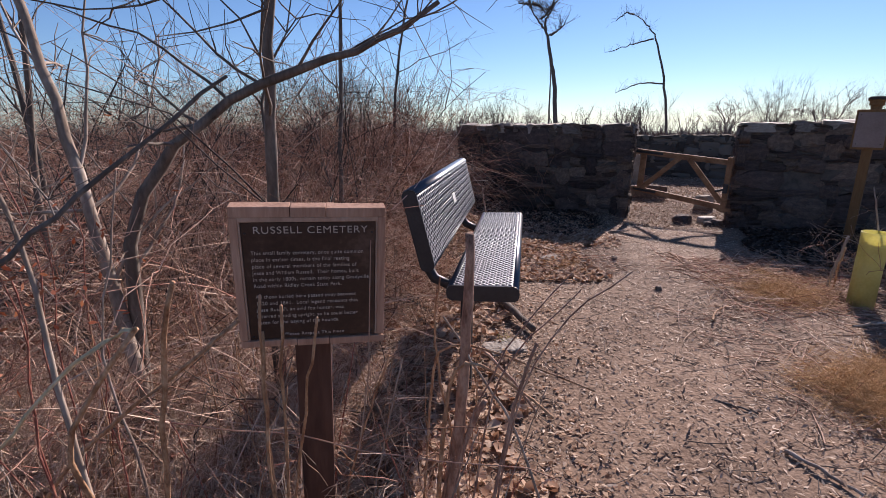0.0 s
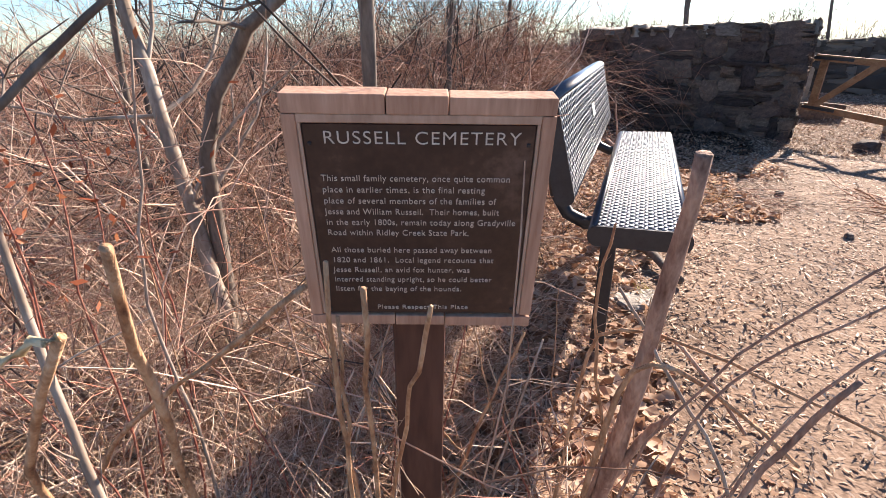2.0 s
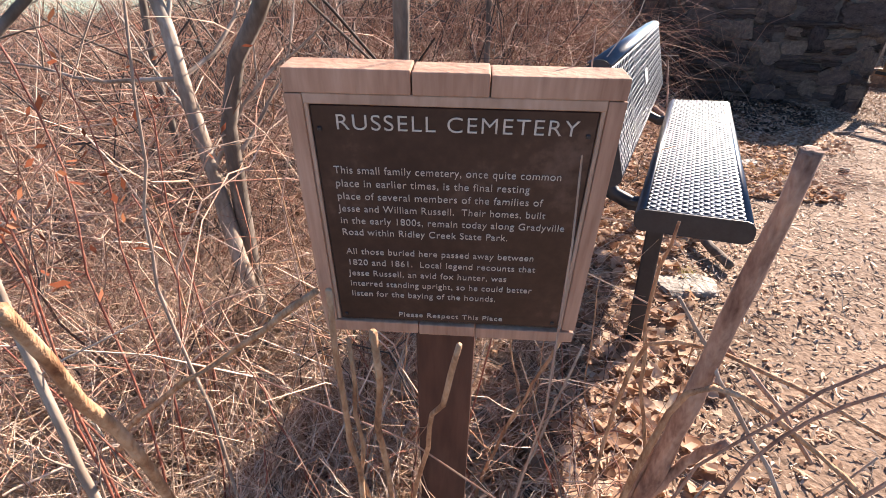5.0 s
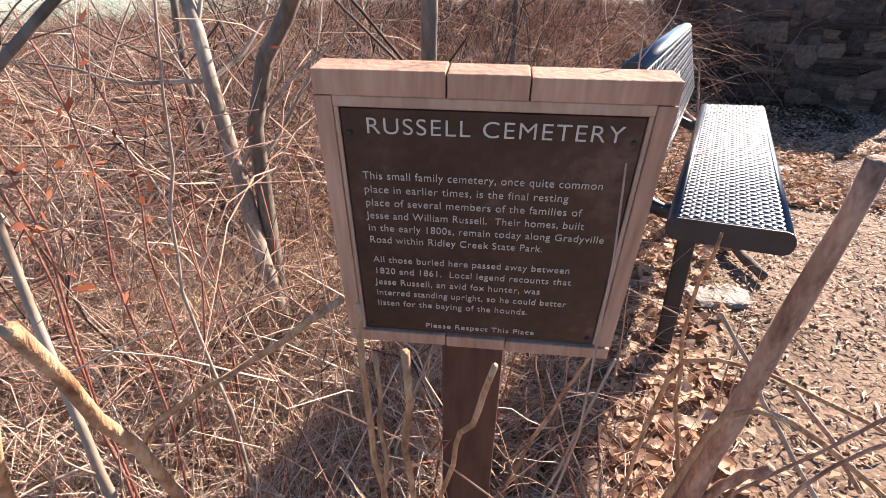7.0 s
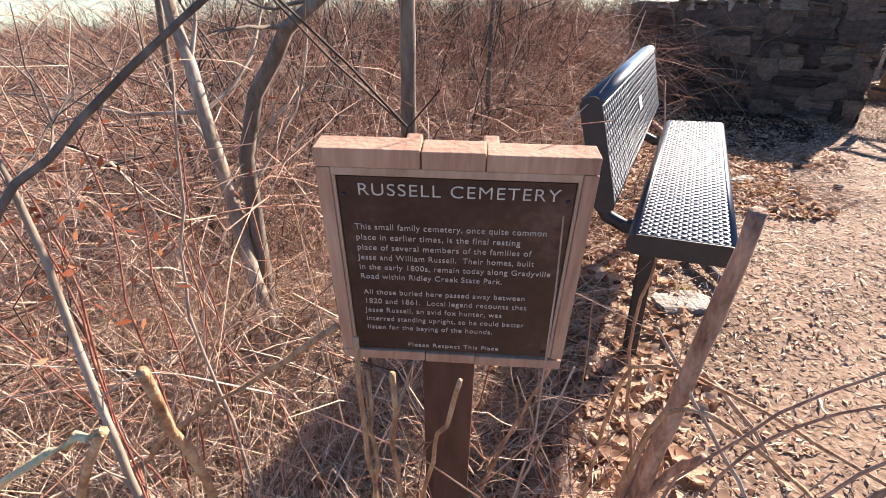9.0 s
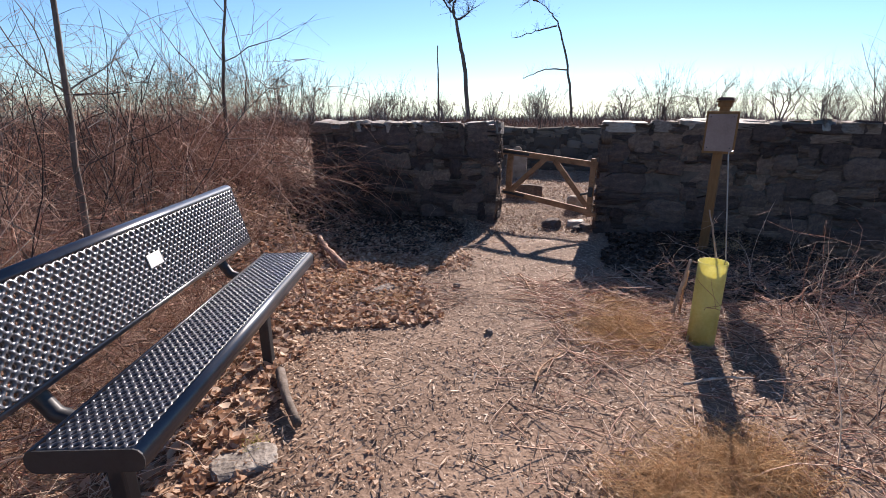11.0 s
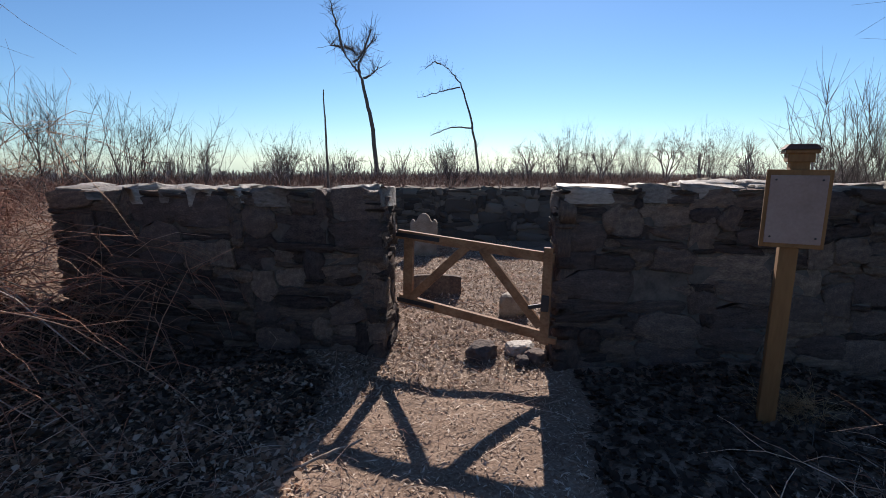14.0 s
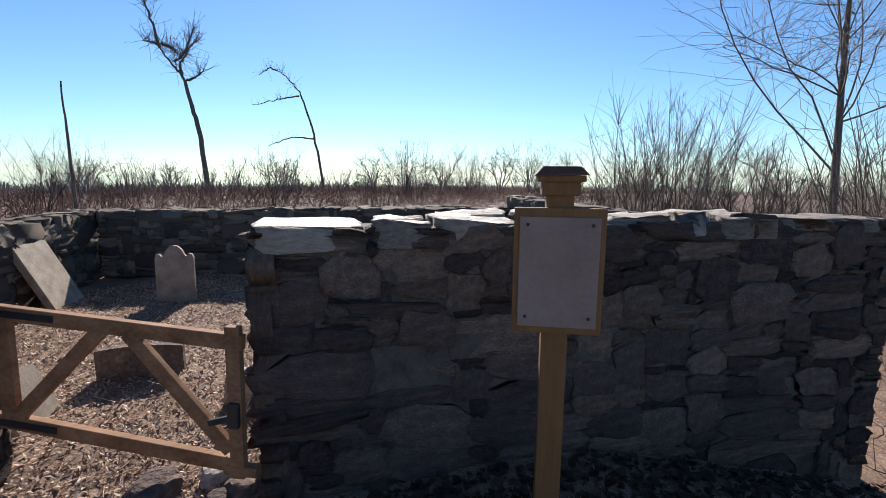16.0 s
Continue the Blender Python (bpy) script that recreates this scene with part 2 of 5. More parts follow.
# ---- the plan ----
# The graveyard wall's frame: u runs along its front face, v goes in from it; the origin is the gateway's front corner.
WALL_TURN = -25.5
ORIGIN = (4.28, 7.58)
CU, SU = math.cos(radians(WALL_TURN)), math.sin(radians(WALL_TURN))


def plan(u, v, z=0.0):
    return Vector((ORIGIN[0] + u * CU - v * SU, ORIGIN[1] + u * SU + v * CU, z))


def to_uv(x, y):
    dx, dy = x - ORIGIN[0], y - ORIGIN[1]
    return dx * CU + dy * SU, -dx * SU + dy * CU


def ground_z(x, y):
    """The lie of the land: level by the gate, falling away to the east of the wall, with small bumps."""
    x, y = np.asarray(x, float), np.asarray(y, float)
    u, v = to_uv(x, y)
    z = -0.5 * smoothstep(1.7, 4.3, u) * (1 - smoothstep(8, 30, v))
    z = z + 0.6 * smoothstep(0.0, 2.2, 1.6 - x) * smoothstep(5.4, 7.8, y) * (1 - smoothstep(14, 30, y))      # bank rising to the west
    d = np.maximum(0, np.hypot(x, y) - 12)
    z = z - 0.13 * np.exp(-((u + 0.5) / 1.0) ** 2 - ((v + 0.15) / 0.9) ** 2)      # hollow worn in the gateway
    z = z + 0.010 * np.sin(3.1 * x + 1.3 * y) + 0.012 * np.sin(-2.2 * x + 3.7 * y + 1) + 0.006 * np.sin(7.3 * x - 5.1 * y)
    left = smoothstep(0.0, 2.5, -(x - 0.2) + 0.25 * (y - 3))
    z = z + 0.10 * left * np.sin(0.9 * x + 0.7 * y) ** 2
    return z - 0.03 * d * d / (d + 15)


def stuff(name, chunks, material, label, category, smooth=False):
    v, f = join(chunks)
    return tagged(new(name, raw_mesh(name, v, f, material, smooth)), label, category, kind="stuff")


# ground: one sheet, fine near the path and coarse towards the horizon
def axis(lo, hi, step, reach):
    mid = np.arange(lo, hi + step / 2, step)
    out = np.cumsum(step * 1.25 ** np.arange(1, 60))
    out = out[out < reach]
    return np.concatenate([lo - out[::-1], mid, hi + out])


gx, gy = axis(-4, 8, 0.08, 900), axis(-2, 15, 0.08, 900)
GX, GY = np.meshgrid(gx, gy, indexing="ij")
GZ = ground_z(GX, GY)
ii, jj = np.meshgrid(np.arange(len(gx) - 1), np.arange(len(gy) - 1), indexing="ij")
w = len(gy)
F = np.stack([ii * w + jj, (ii + 1) * w + jj, (ii + 1) * w + jj + 1, ii * w + jj + 1], -1).reshape(-1, 4)
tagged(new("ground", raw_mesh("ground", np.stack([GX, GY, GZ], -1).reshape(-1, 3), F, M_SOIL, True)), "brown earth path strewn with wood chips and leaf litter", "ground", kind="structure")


# ---- walls of fieldstone ----
def stone_mesh(name, material, r, sides=11):
    """A rough stone of unit size: front face towards -y, an uneven outline, worn edges."""
    ang = np.linspace(0, 2 * np.pi, sides, endpoint=False) + r.uniform(-0.2, 0.2, sides) + 0.35
    sq = 0.5 / np.maximum(np.abs(np.cos(ang)), np.abs(np.sin(ang)))
    rad = np.minimum(sq, 0.62) * r.uniform(0.76, 1.12, sides)
    out = np.stack([np.cos(ang) * rad, np.zeros(sides), np.sin(ang) * rad], -1)
    rings = []
    for y, k in ((0.9, 0.98), (0.08, 1.0), (-0.03, 0.975), (-0.07, 0.92)):
        q = out * np.array([k, 1, k]) + np.array([0, y, 0])
        if y < 0.5:
            q = q + r.normal(0, 0.022, (sides, 3)) * np.array([0.7, 3.2, 1.2])
        rings.append(q)
    V = np.concatenate(rings + [np.array([[r.normal(0, 0.1), -0.11 + r.normal(0, 0.05), r.normal(0, 0.1)]])])
    F = []
    for j in range(3):
        for i in range(sides):
            i2 = (i + 1) % sides
            F.append((j * sides + i2, j * sides + i, (j + 1) * sides + i, (j + 1) * sides + i2))
    c = 4 * sides
    for i in range(sides):
        F.append((3 * sides + (i + 1) % sides, 3 * sides + i, c, c))
    tri = [f[:3] for f in F if f[2] == f[3]] + [g for f in F if f[2] != f[3] for g in (f[:3], (f[0], f[2], f[3]))]
    return V, np.array(tri), raw_mesh(name, V, tri, material, False)


STONES = [stone_mesh("stone", M_STONE, rng) for _ in range(28)]
CAPS = [stone_mesh("cap_stone", M_CAP, rng) for _ in range(10)]


def rubble(length, height, r, cw=0.05, ch=0.034):
    """Rectangles of random sizes that fill a face: (a, b, width, height)."""
    na, nb = int(round(length / cw)), int(round(height / ch))
    cw, ch = length / na, height / nb
    full = np.zeros((na, nb), bool)
    out = []
    for b in range(nb):
        for a in range(na):
            if full[a, b]:
                continue
            q = r.random()
            if q < 0.30:
                W, H = r.integers(6, 13), r.integers(4, 8)
            elif q < 0.62:
                W, H = r.integers(5, 12), r.integers(2, 4)
            else:
                W, H = r.integers(2, 6), r.integers(1, 4)
            wide = 1
            while wide < W and a + wide < na and not full[a + wide, b]:
                wide += 1
            H = min(H, nb - b)
            if wide == 1 and a > 0:
                H = min(H, 2)
            full[a:a + wide, b:b + H] = True
            out.append((a * cw, b * ch, wide * cw, H * ch))
    return out


def face_stones(wall, base, along, height, r, single, drop=0.0):
    """Covers one face of a wall with stones. base: its lower start; along: vector along it; outward is to the right of along."""
    L = along.length
    x = along.normalized()
    z = Vector((0, 0, 1))
    y = z.cross(x)
    R = Matrix((x, y, z)).transposed().to_4x4()
    chunks = []
    for a, b, wd, ht in rubble(L, height + drop, r):
        deep = r.uniform(0.10, 0.16)
        out = r.uniform(-0.022, 0.014)
        V, T, me = STONES[r.integers(len(STONES))]
        m = Matrix.Translation(base + x * (a + wd / 2) + z * (b + ht / 2 - drop) + y * (out + 0.01)) @ R @ pose(0, 0, 0, 0, r.normal(0, 4), 0) @ Matrix.Diagonal((wd * 1.16, deep, ht * 1.22, 1))
        if single:
            ob = under(new("stone", me), wall)
            ob.matrix_world = m
        else:
            A = np.array(m)
            chunks.append((V @ A[:3, :3].T + A[:3, 3], T))
    return chunks


def wall(name, u0, u1, v0, v1, height, faces, label, single=True, drop=0.0, caps="u", seed=1, plan=plan, turn=WALL_TURN):
    """A dry-laid wall between two corners of the plan: a core, stones on the faces asked for, and flat slabs along its top."""
    r = np.random.default_rng(seed)
    bm = box(u1 - u0 - 0.03, v1 - v0 - 0.03, height + drop - 0.02, None, 0.01, 1)
    core = part(name, bm, M_MORTAR)
    mid = plan((u0 + u1) / 2, (v0 + v1) / 2, -drop)
    core.matrix_world = Matrix.Translation(mid) @ pose(0, 0, 0, 0, 0, turn)
    bpy.context.view_layer.update()
    tagged(core, label, "wall", kind="structure")
    loose = []
    ends = {"front": ((u0, v0), (u1, v0)), "right": ((u1, v0), (u1, v1)), "back": ((u1, v1), (u0, v1)), "left": ((u0, v1), (u0, v0))}
    for f in faces:
        (a, b), (c, d) = ends[f]
        loose += face_stones(core, plan(a, b), plan(c, d) - plan(a, b), height, r, single, drop)
    rot = pose(0, 0, 0, 0, 0, turn)
    at, end = (u0, u1) if caps == "u" else (v0, v1)
    across = (v1 - v0) if caps == "u" else (u1 - u0)
    lo = at
    while at < end - 0.02:
        wd = min(r.uniform(0.22, 0.62), end - at + 0.03)
        rows_ = [(0.5, 1.0)] if r.random() < 0.45 else [(0.27, 0.56), (0.76, 0.5)]
        for c, k in rows_:
            th = r.uniform(0.03, 0.075)
            V, T, me = CAPS[r.integers(len(CAPS))]
            if caps == "u":
                p = plan(at + wd / 2, v0 + c * across + r.normal(0, 0.015), height + 0.0 + r.uniform(-0.01, 0.015))
            else:
                p = plan(u0 + c * across + r.normal(0, 0.015), at + wd / 2, height + r.uniform(-0.01, 0.015))
            sx, sy = (wd * 1.04, across * k * 1.10) if caps == "u" else (across * k * 1.10, wd * 1.04)
            m = Matrix.Translation(p) @ rot @ pose(0, 0, 0, r.normal(0, 2.5), r.normal(0, 2.5), r.normal(0, 5)) @ Matrix.Diagonal((sx, sy, th * 2.2, 1)) @ pose(0, 0, 0.15, -90, 0, 0)
            if single:
                ob = under(new("cap_stone", me), core)
                ob.matrix_world = m
            else:
                A = np.array(m)
                loose.append((V @ A[:3, :3].T + A[:3, 3], T))
        at += wd
    if loose:
        v, f = join(loose)
        ob = under(new("stones", raw_mesh("stones", v, f, M_STONE_I)), core)
        ob.matrix_world = Matrix.Identity(4)
        tagged(ob, kind="stuff")
    return core



wall("wall_front_left", -4.18, -1.36, 0.0, 0.48, 1.30, ("front", "right"), "low dry-laid grey fieldstone graveyard wall with flat capping slabs", seed=3, drop=0.15)
wall("wall_front_right", 0.0, 3.9, 0.0, 0.48, 1.34, ("front", "left", "right"), "low fieldstone wall of long flat grey-brown stones beside the gateway", seed=5, drop=0.5)
wall("wall_back", -3.08, 4.3, 5.65, 6.1, 0.98, ("front",), "far fieldstone wall closing the small graveyard", single=False, seed=7)


def side_plan(a, b, z=0.0):
    """The west side wall's own frame: it runs back from the front wall at a slant."""
    p, q = plan(-3.10, 0.45), plan(-3.12, 5.75)
    d = (q - p).normalized()
    return p + d * a + Vector((-d.y, d.x, 0)) * b + Vector((0, 0, z))


slant = side_plan(1, 0) - side_plan(0, 0)
wall("wall_left", 0.0, 5.5, 0.0, 0.45, 0.98, ("front",), "rough fieldstone side wall of the graveyard with a ragged top", single=False, seed=9, plan=side_plan, turn=math.degrees(math.atan2(slant.y, slant.x)))
wall("wall_right", 3.45, 3.9, 0.48, 6.1, 1.15, ("left", "right"), "fieldstone side wall of the graveyard on falling ground", single=False, caps="v", seed=11, drop=0.5)


# ---- gate ----
GATE_L, GATE_R = plan(-1.28, 0.34), plan(-0.03, -0.06)


def gate():
    g = thing("gate", Matrix.Translation(GATE_L), "weathered brown wooden field gate sagging between the stone walls", "gate")
    run = GATE_R - GATE_L
    side_ = Vector((0, 0, 1)).cross(run).normalized()

    def at(k, z, off=0.0):
        return run * k + Vector((0, 0, z)) - side_ * off
    part("rail", between(at(-0.02, 0.93), at(1.0, 0.82), 0.075, 0.04, side_), M_WOOD, g)
    part("rail", between(at(-0.02, 0.36), at(0.98, 0.19), 0.075, 0.04, side_), M_WOOD, g)
    part("stile", between(at(0.045, 0.37, 0.002), at(0.06, 0.90, 0.002), 0.085, 0.036, side_), M_WOOD, g)
    part("stile", between(at(0.955, 0.13, 0.003), at(0.965, 0.90, 0.003), 0.07, 0.042, side_), M_WOOD, g)
    part("brace", between(at(0.08, 0.385, 0.006), at(0.46, 0.86, 0.006), 0.07, 0.034, side_), M_WOOD, g)
    part("brace", between(at(0.56, 0.85, 0.006), at(0.93, 0.27, 0.006), 0.07, 0.034, side_), M_WOOD, g)
    strap = part("hinge_strap", between(at(-0.03, 0.93, 0.024), at(0.28, 0.902, 0.024), 0.035, 0.006, side_, 0.002), M_BLACK, g, "black iron strap hinge")
    part("hinge_strap", between(at(-0.03, 0.355, 0.024), at(0.24, 0.322, 0.024), 0.035, 0.006, side_, 0.002), M_BLACK, g, "black iron strap hinge")
    part("latch", between(at(0.86, 0.42, 0.03), at(0.97, 0.46, 0.03), 0.03, 0.02, side_, 0.004), M_BLACK, g, "black latch bar")
    part("latch_plate", between(at(0.955, 0.40, 0.03), at(0.96, 0.53, 0.03), 0.06, 0.03, side_, 0.012), M_BLACK, g, "dark latch plate")
    part("foot_board", between(at(0.90, 0.175, 0.0), at(1.03, 0.165, 0.0), 0.05, 0.05, side_), M_WOOD, g)


gate()


# ---- bench ----
def perforated(length, width, nx, ny, hole=0.60, sides=8):
    """A flat sheet of nx by ny cells, each with a round hole."""
    cx, cy = length / nx, width / ny
    rad = min(cx, cy) * hole / 2
    ang = np.arange(sides) * 2 * np.pi / sides + np.pi / sides
    circ = np.stack([np.cos(ang), np.sin(ang)], -1)
    k = 1 / np.maximum(np.abs(circ[:, 0]), np.abs(circ[:, 1]))
    outer = circ * k[:, None] * np.array([cx / 2, cy / 2])
    inner = circ * rad
    cell = np.concatenate([outer, inner])
    i = np.arange(sides)
    f = np.stack([i, (i + 1) % sides, sides + (i + 1) % sides, sides + i], -1)
    A, B = np.meshgrid((np.arange(nx) + 0.5) * cx - length / 2, (np.arange(ny) + 0.5) * cy - width / 2, indexing="ij")
    c = np.stack([A.ravel(), B.ravel()], -1)
    V = (cell[None] + c[:, None]).reshape(-1, 2)
    F = (f[None] + (np.arange(nx * ny) * 2 * sides)[:, None, None]).reshape(-1, 4)
    key, first, back = np.unique(np.round(V, 5), axis=0, return_index=True, return_inverse=True)
    V, F = V[first], back.reshape(-1)[F]
    return np.concatenate([V, np.zeros((len(V), 1))], 1), F


def bench_panel(name, parent, m, length, width, deep, label):
    """A perforated panel with rolled edges and solid end plates; its face is +z, its length runs along x."""
    V, F = perforated(length, width - 0.03, 50, 9)
    ob = under(new(name, raw_mesh(name, V, F, M_BENCH)), parent)
    ob.matrix_local = m
    mod = ob.modifiers.new("thickness", "SOLIDIFY")
    mod.thickness, mod.offset = 0.013, -1
    tagged(ob, label)
    for sgn in (-1, 1):
        n = 8
        a = np.linspace(0, 1.35, n) * np.pi / 2
        prof = np.stack([np.zeros(n), sgn * (width / 2 - 0.015 + np.sin(np.minimum(a, 3)) * 0.028), -0.032 + np.cos(a) * 0.032], -1)
        prof = np.concatenate([prof, prof[-1:] + np.array([[0, 0, -(deep - 0.055)]])])
        n += 1
        VV = np.concatenate([prof + np.array([-length / 2, 0, 0]), prof + np.array([length / 2, 0, 0])])
        FF = np.array([(i, i + 1, n + i + 1, n + i) for i in range(n - 1)])
        e = under(new("rolled_edge", raw_mesh("rolled_edge", VV, FF, M_BENCH, True)), ob)
        mod = e.modifiers.new("thickness", "SOLIDIFY")
        mod.thickness = 0.004
        bm = bmesh.new()
        pts = []
        for s2 in (-1, 1):
            for q in np.linspace(0, 1, 7):
                t = q * np.pi * 0.98
                y = s2 * (width / 2 - 0.012 + math.sin(t) * 0.028)
                z = -deep / 2 + math.cos(t) * deep / 2
                pts.append((y, z))
        pts = pts[:7] + pts[7:][::-1]
        vs = [bm.verts.new((sgn * length / 2, y, z)) for y, z in pts]
        f = bm.faces.new(vs)
        ex = bmesh.ops.extrude_face_region(bm, geom=[f])
        bmesh.ops.translate(bm, vec=(sgn * 0.005, 0, 0), verts=[g for g in ex["geom"] if isinstance(g, bmesh.types.BMVert)])
        bmesh.ops.recalc_face_normals(bm, faces=bm.faces)
        part("end_plate", bm, M_BLACK, ob)
    return ob


def bench():
    turn = math.degrees(math.atan2(1.82, 0.314))
    b = thing("bench", pose(0.55, 3.86, 0, 0, 0, turn), "black perforated metal park bench on steel posts at the brush's edge", "bench")
    # local: x runs along the bench, +y is its back
    L = 1.84
    bench_panel("seat", b, pose(0, 0, 0.675, -1.5, 0, 0), L, 0.31, 0.075, "perforated dark seat with rolled edges")
    back = bench_panel("backrest", b, pose(0, 0.265, 0.93, 76, 0, 0), L, 0.36, 0.07, "perforated dark backrest")
    st = part("plaque", box(0.10, 0.06, 0.003, pose(-0.02, 0.01, 0.002), 0.001, 1), M_WHITE, back, "small pale metal plaque")
    for x in (-0.68, 0.68):
        part("leg", box(0.06, 0.06, 0.63, pose(x, 0.10, -0.02), 0.008), M_BLACK, b)
        part("seat_bracket", between((x, -0.11, 0.59), (x, 0.21, 0.59), 0.04, 0.05, (1, 0, 0)), M_BLACK, b)
        line = np.array([[(x, 0.12, 0.60), (x, 0.20, 0.59), (x, 0.27, 0.62), (x, 0.32, 0.70), (x, 0.345, 0.84), (x, 0.375, 0.98)]], float)
        V, F = tubes(line, np.full((1, 6), 0.028), 8)
        o = under(new("back_support", raw_mesh("back_support", V, F, M_BLACK, True)), b)


bench()


# ---- information sign ----
def lettering(text, size, x, y, parent, z=0.0, wide=None, cap=None, space=1.0, name="lettering"):
    cu = bpy.data.curves.new(name, "FONT")
    cu.body, cu.size, cu.space_character, cu.extrude = text, size, space, 0.0006
    cu.offset = -0.009 * size
    tmp = bpy.data.objects.new("tmp", cu)
    scene.collection.objects.link(tmp)
    bpy.context.view_layer.update()
    me = bpy.data.meshes.new_from_object(tmp.evaluated_get(bpy.context.evaluated_depsgraph_get()))
    bpy.data.objects.remove(tmp)
    if wide:
        xs = [v.co.x for v in me.vertices]
        k = wide / (max(xs) - min(xs))
        for v in me.vertices:
            v.co.x *= k
    if cap:
        k = cap / max(v.co.y for v in me.vertices)
        for v in me.vertices:
            v.co.y *= k
    me.materials.clear()
    me.materials.append(M_LETTER)
    ob = under(new(name, me), parent)
    ob.matrix_local = pose(x, z, y, 90, 0, 0)
    return ob


def sign():
    """Three upright boards glued edge to edge, routed out for the plaque; the face looks to -y."""
    turn = math.degrees(math.atan2(0.075, 0.345))
    W, H = 0.350, 0.366
    TOP = 1.232
    s = thing("information_sign", Matrix.Translation((-0.100, 1.945, TOP)) @ pose(0, 0, 0, 7.5, 2.2, turn) @ Matrix.Translation((0, 0, -TOP)), "brown cemetery information board in a wooden frame on a dark post", "sign")
    z0 = TOP - H
    part("post", box(0.092, 0.065, 1.14, pose(-0.006, 0.055, -0.06), 0.005), M_DARKPOST, s, "dark brown timber post")
    pw, ph, pz = 0.304, 0.309, z0 + 0.020
    px = -pw / 2
    lip = 0.005
    joints = (-W / 2, -0.042, 0.0376, W / 2)
    t = TOP - (pz + ph + 0.012)
    for a, b, dz in zip(joints, joints[1:], (0.0, -0.0015, -0.003)):
        part("top_board", box(b - a - 0.0015, 0.040, t + dz, pose((a + b) / 2, 0, TOP - t), 0.0016), M_SIGNWOOD_V, s)
        part("bottom_board", box(b - a - 0.0015, 0.040, 0.0185, pose((a + b) / 2, 0, z0 + 0.001 + dz), 0.0016), M_SIGNWOOD_V, s)
    side = W / 2 - pw / 2 - lip
    for sx in (-1, 1):
        part("side_board", box(side, 0.039, H - t - 0.0215, pose(sx * (W / 2 - side / 2), -0.0003, z0 + 0.0205), 0.0012), M_SIGNWOOD_V, s)
        part("routed_lip", box(lip, 0.020, ph + 0.010, pose(sx * (pw / 2 + lip / 2), -0.0075, pz), 0.0012, 1), M_LIP, s, "paler routed edge round the plaque")
    part("routed_lip", box(pw + 2 * lip, 0.020, 0.0118, pose(0, -0.0085, pz + ph), 0.0012, 1), M_LIP, s, "paler routed edge round the plaque")
    for cx in (-0.062, 0.046):
        part("cleat", box(0.022, 0.074, 0.10, pose(cx, 0.058, TOP - 0.123), 0.003), M_SIGNWOOD_V, s)
    part("backing", box(W - 0.03, 0.012, H - 0.04, pose(0, 0.012, z0 + 0.012), 0.001, 1), M_SIGNWOOD_V, s)
    part("plaque", box(pw - 0.002, 0.010, ph - 0.002, pose(0, -0.011, pz + 0.001), 0.0012, 1), M_PLAQUE, s, "dark brown engraved plaque with cream lettering")
    for x in (px + 0.009, -px - 0.009):
        for z in (pz + 0.008, pz + ph - 0.03):
            part("screw", box(0.005, 0.003, 0.005, pose(x, -0.017, z), 0.001, 1), M_BLACK, s)
    f = -0.0167
    lettering("RUSSELL CEMETERY", 0.0240, px + 0.026, 1.1675, s, f, wide=0.256, cap=0.0168, space=1.12)
    first = ["This small family cemetery, once quite common", "place in earlier times, is the final resting", "place of several members of the families of", "Jesse and William Russell.  Their homes, built", "in the early 1800s, remain today along Gradyville", "Road within Ridley Creek State Park."]
    wides = [0.2560, 0.2225, 0.2395, 0.2460, 0.2690, 0.2025]
    for i, (line, wd) in enumerate(zip(first, wides)):
        lettering(line, 0.0132, px + 0.018, 1.1150 - i * 0.0169, s, f, wide=wd, space=1.08)
    second = ["All those buried here passed away between", "1820 and 1861.  Local legend recounts that", "Jesse Russell, an avid fox hunter, was", "interred standing upright, so he could better", "listen for the baying of the hounds."]
    wides = [0.2365, 0.2385, 0.2065, 0.2395, 0.1930]
    for i, (line, wd) in enumerate(zip(second, wides)):
        lettering(line, 0.0130, px + 0.020, 1.0013 - i * 0.0176, s, f, wide=wd, space=1.08)
    lettering("Please Respect This Place", 0.0112, px + 0.082, 0.8960, s, f, wide=0.143, space=1.08)


sign()


# ---- notice post ----
def notice_post():
    p = thing("notice_post", pose(4.93, 6.29, 0, 0, 0, -46), "orange-brown wooden post carrying a blank sun-bleached notice panel", "sign post")
    part("post", box(0.09, 0.09, 1.60, pose(0, 0.05, -0.05), 0.004), M_POST, p, "orange-brown timber post")
    part("backboard", box(0.30, 0.022, 0.43, pose(0, -0.008, 1.075), 0.004), M_POST, p)
    panel = part("panel", box(0.262, 0.008, 0.375, pose(0, -0.024, 1.10), 0.002), M_PANEL, p, "blank pale pinkish panel")
    for x in (-0.105, 0.105):
        for z in (1.13, 1.445):
            part("screw", box(0.010, 0.006, 0.010, pose(x, -0.030, z), 0.002, 1), M_BLACK, p)
    neck = part("cap_neck", box(0.125, 0.125, 0.05, pose(0, 0.05, 1.545), 0.006), M_POST, p)
    part("cap_moulding", box(0.155, 0.155, 0.022, pose(0, 0.05, 1.590), 0.006), M_POST, p)
    bm = bmesh.new()
    bmesh.ops.create_cone(bm, segments=4, radius1=0.122, radius2=0.085, depth=0.028, cap_ends=True)
    bmesh.ops.transform(bm, matrix=pose(0, 0.05, 1.627, 0, 0, 45), verts=bm.verts)
    part("cap", bm, M_DARKPOST, p, "dark metal post cap")


notice_post()


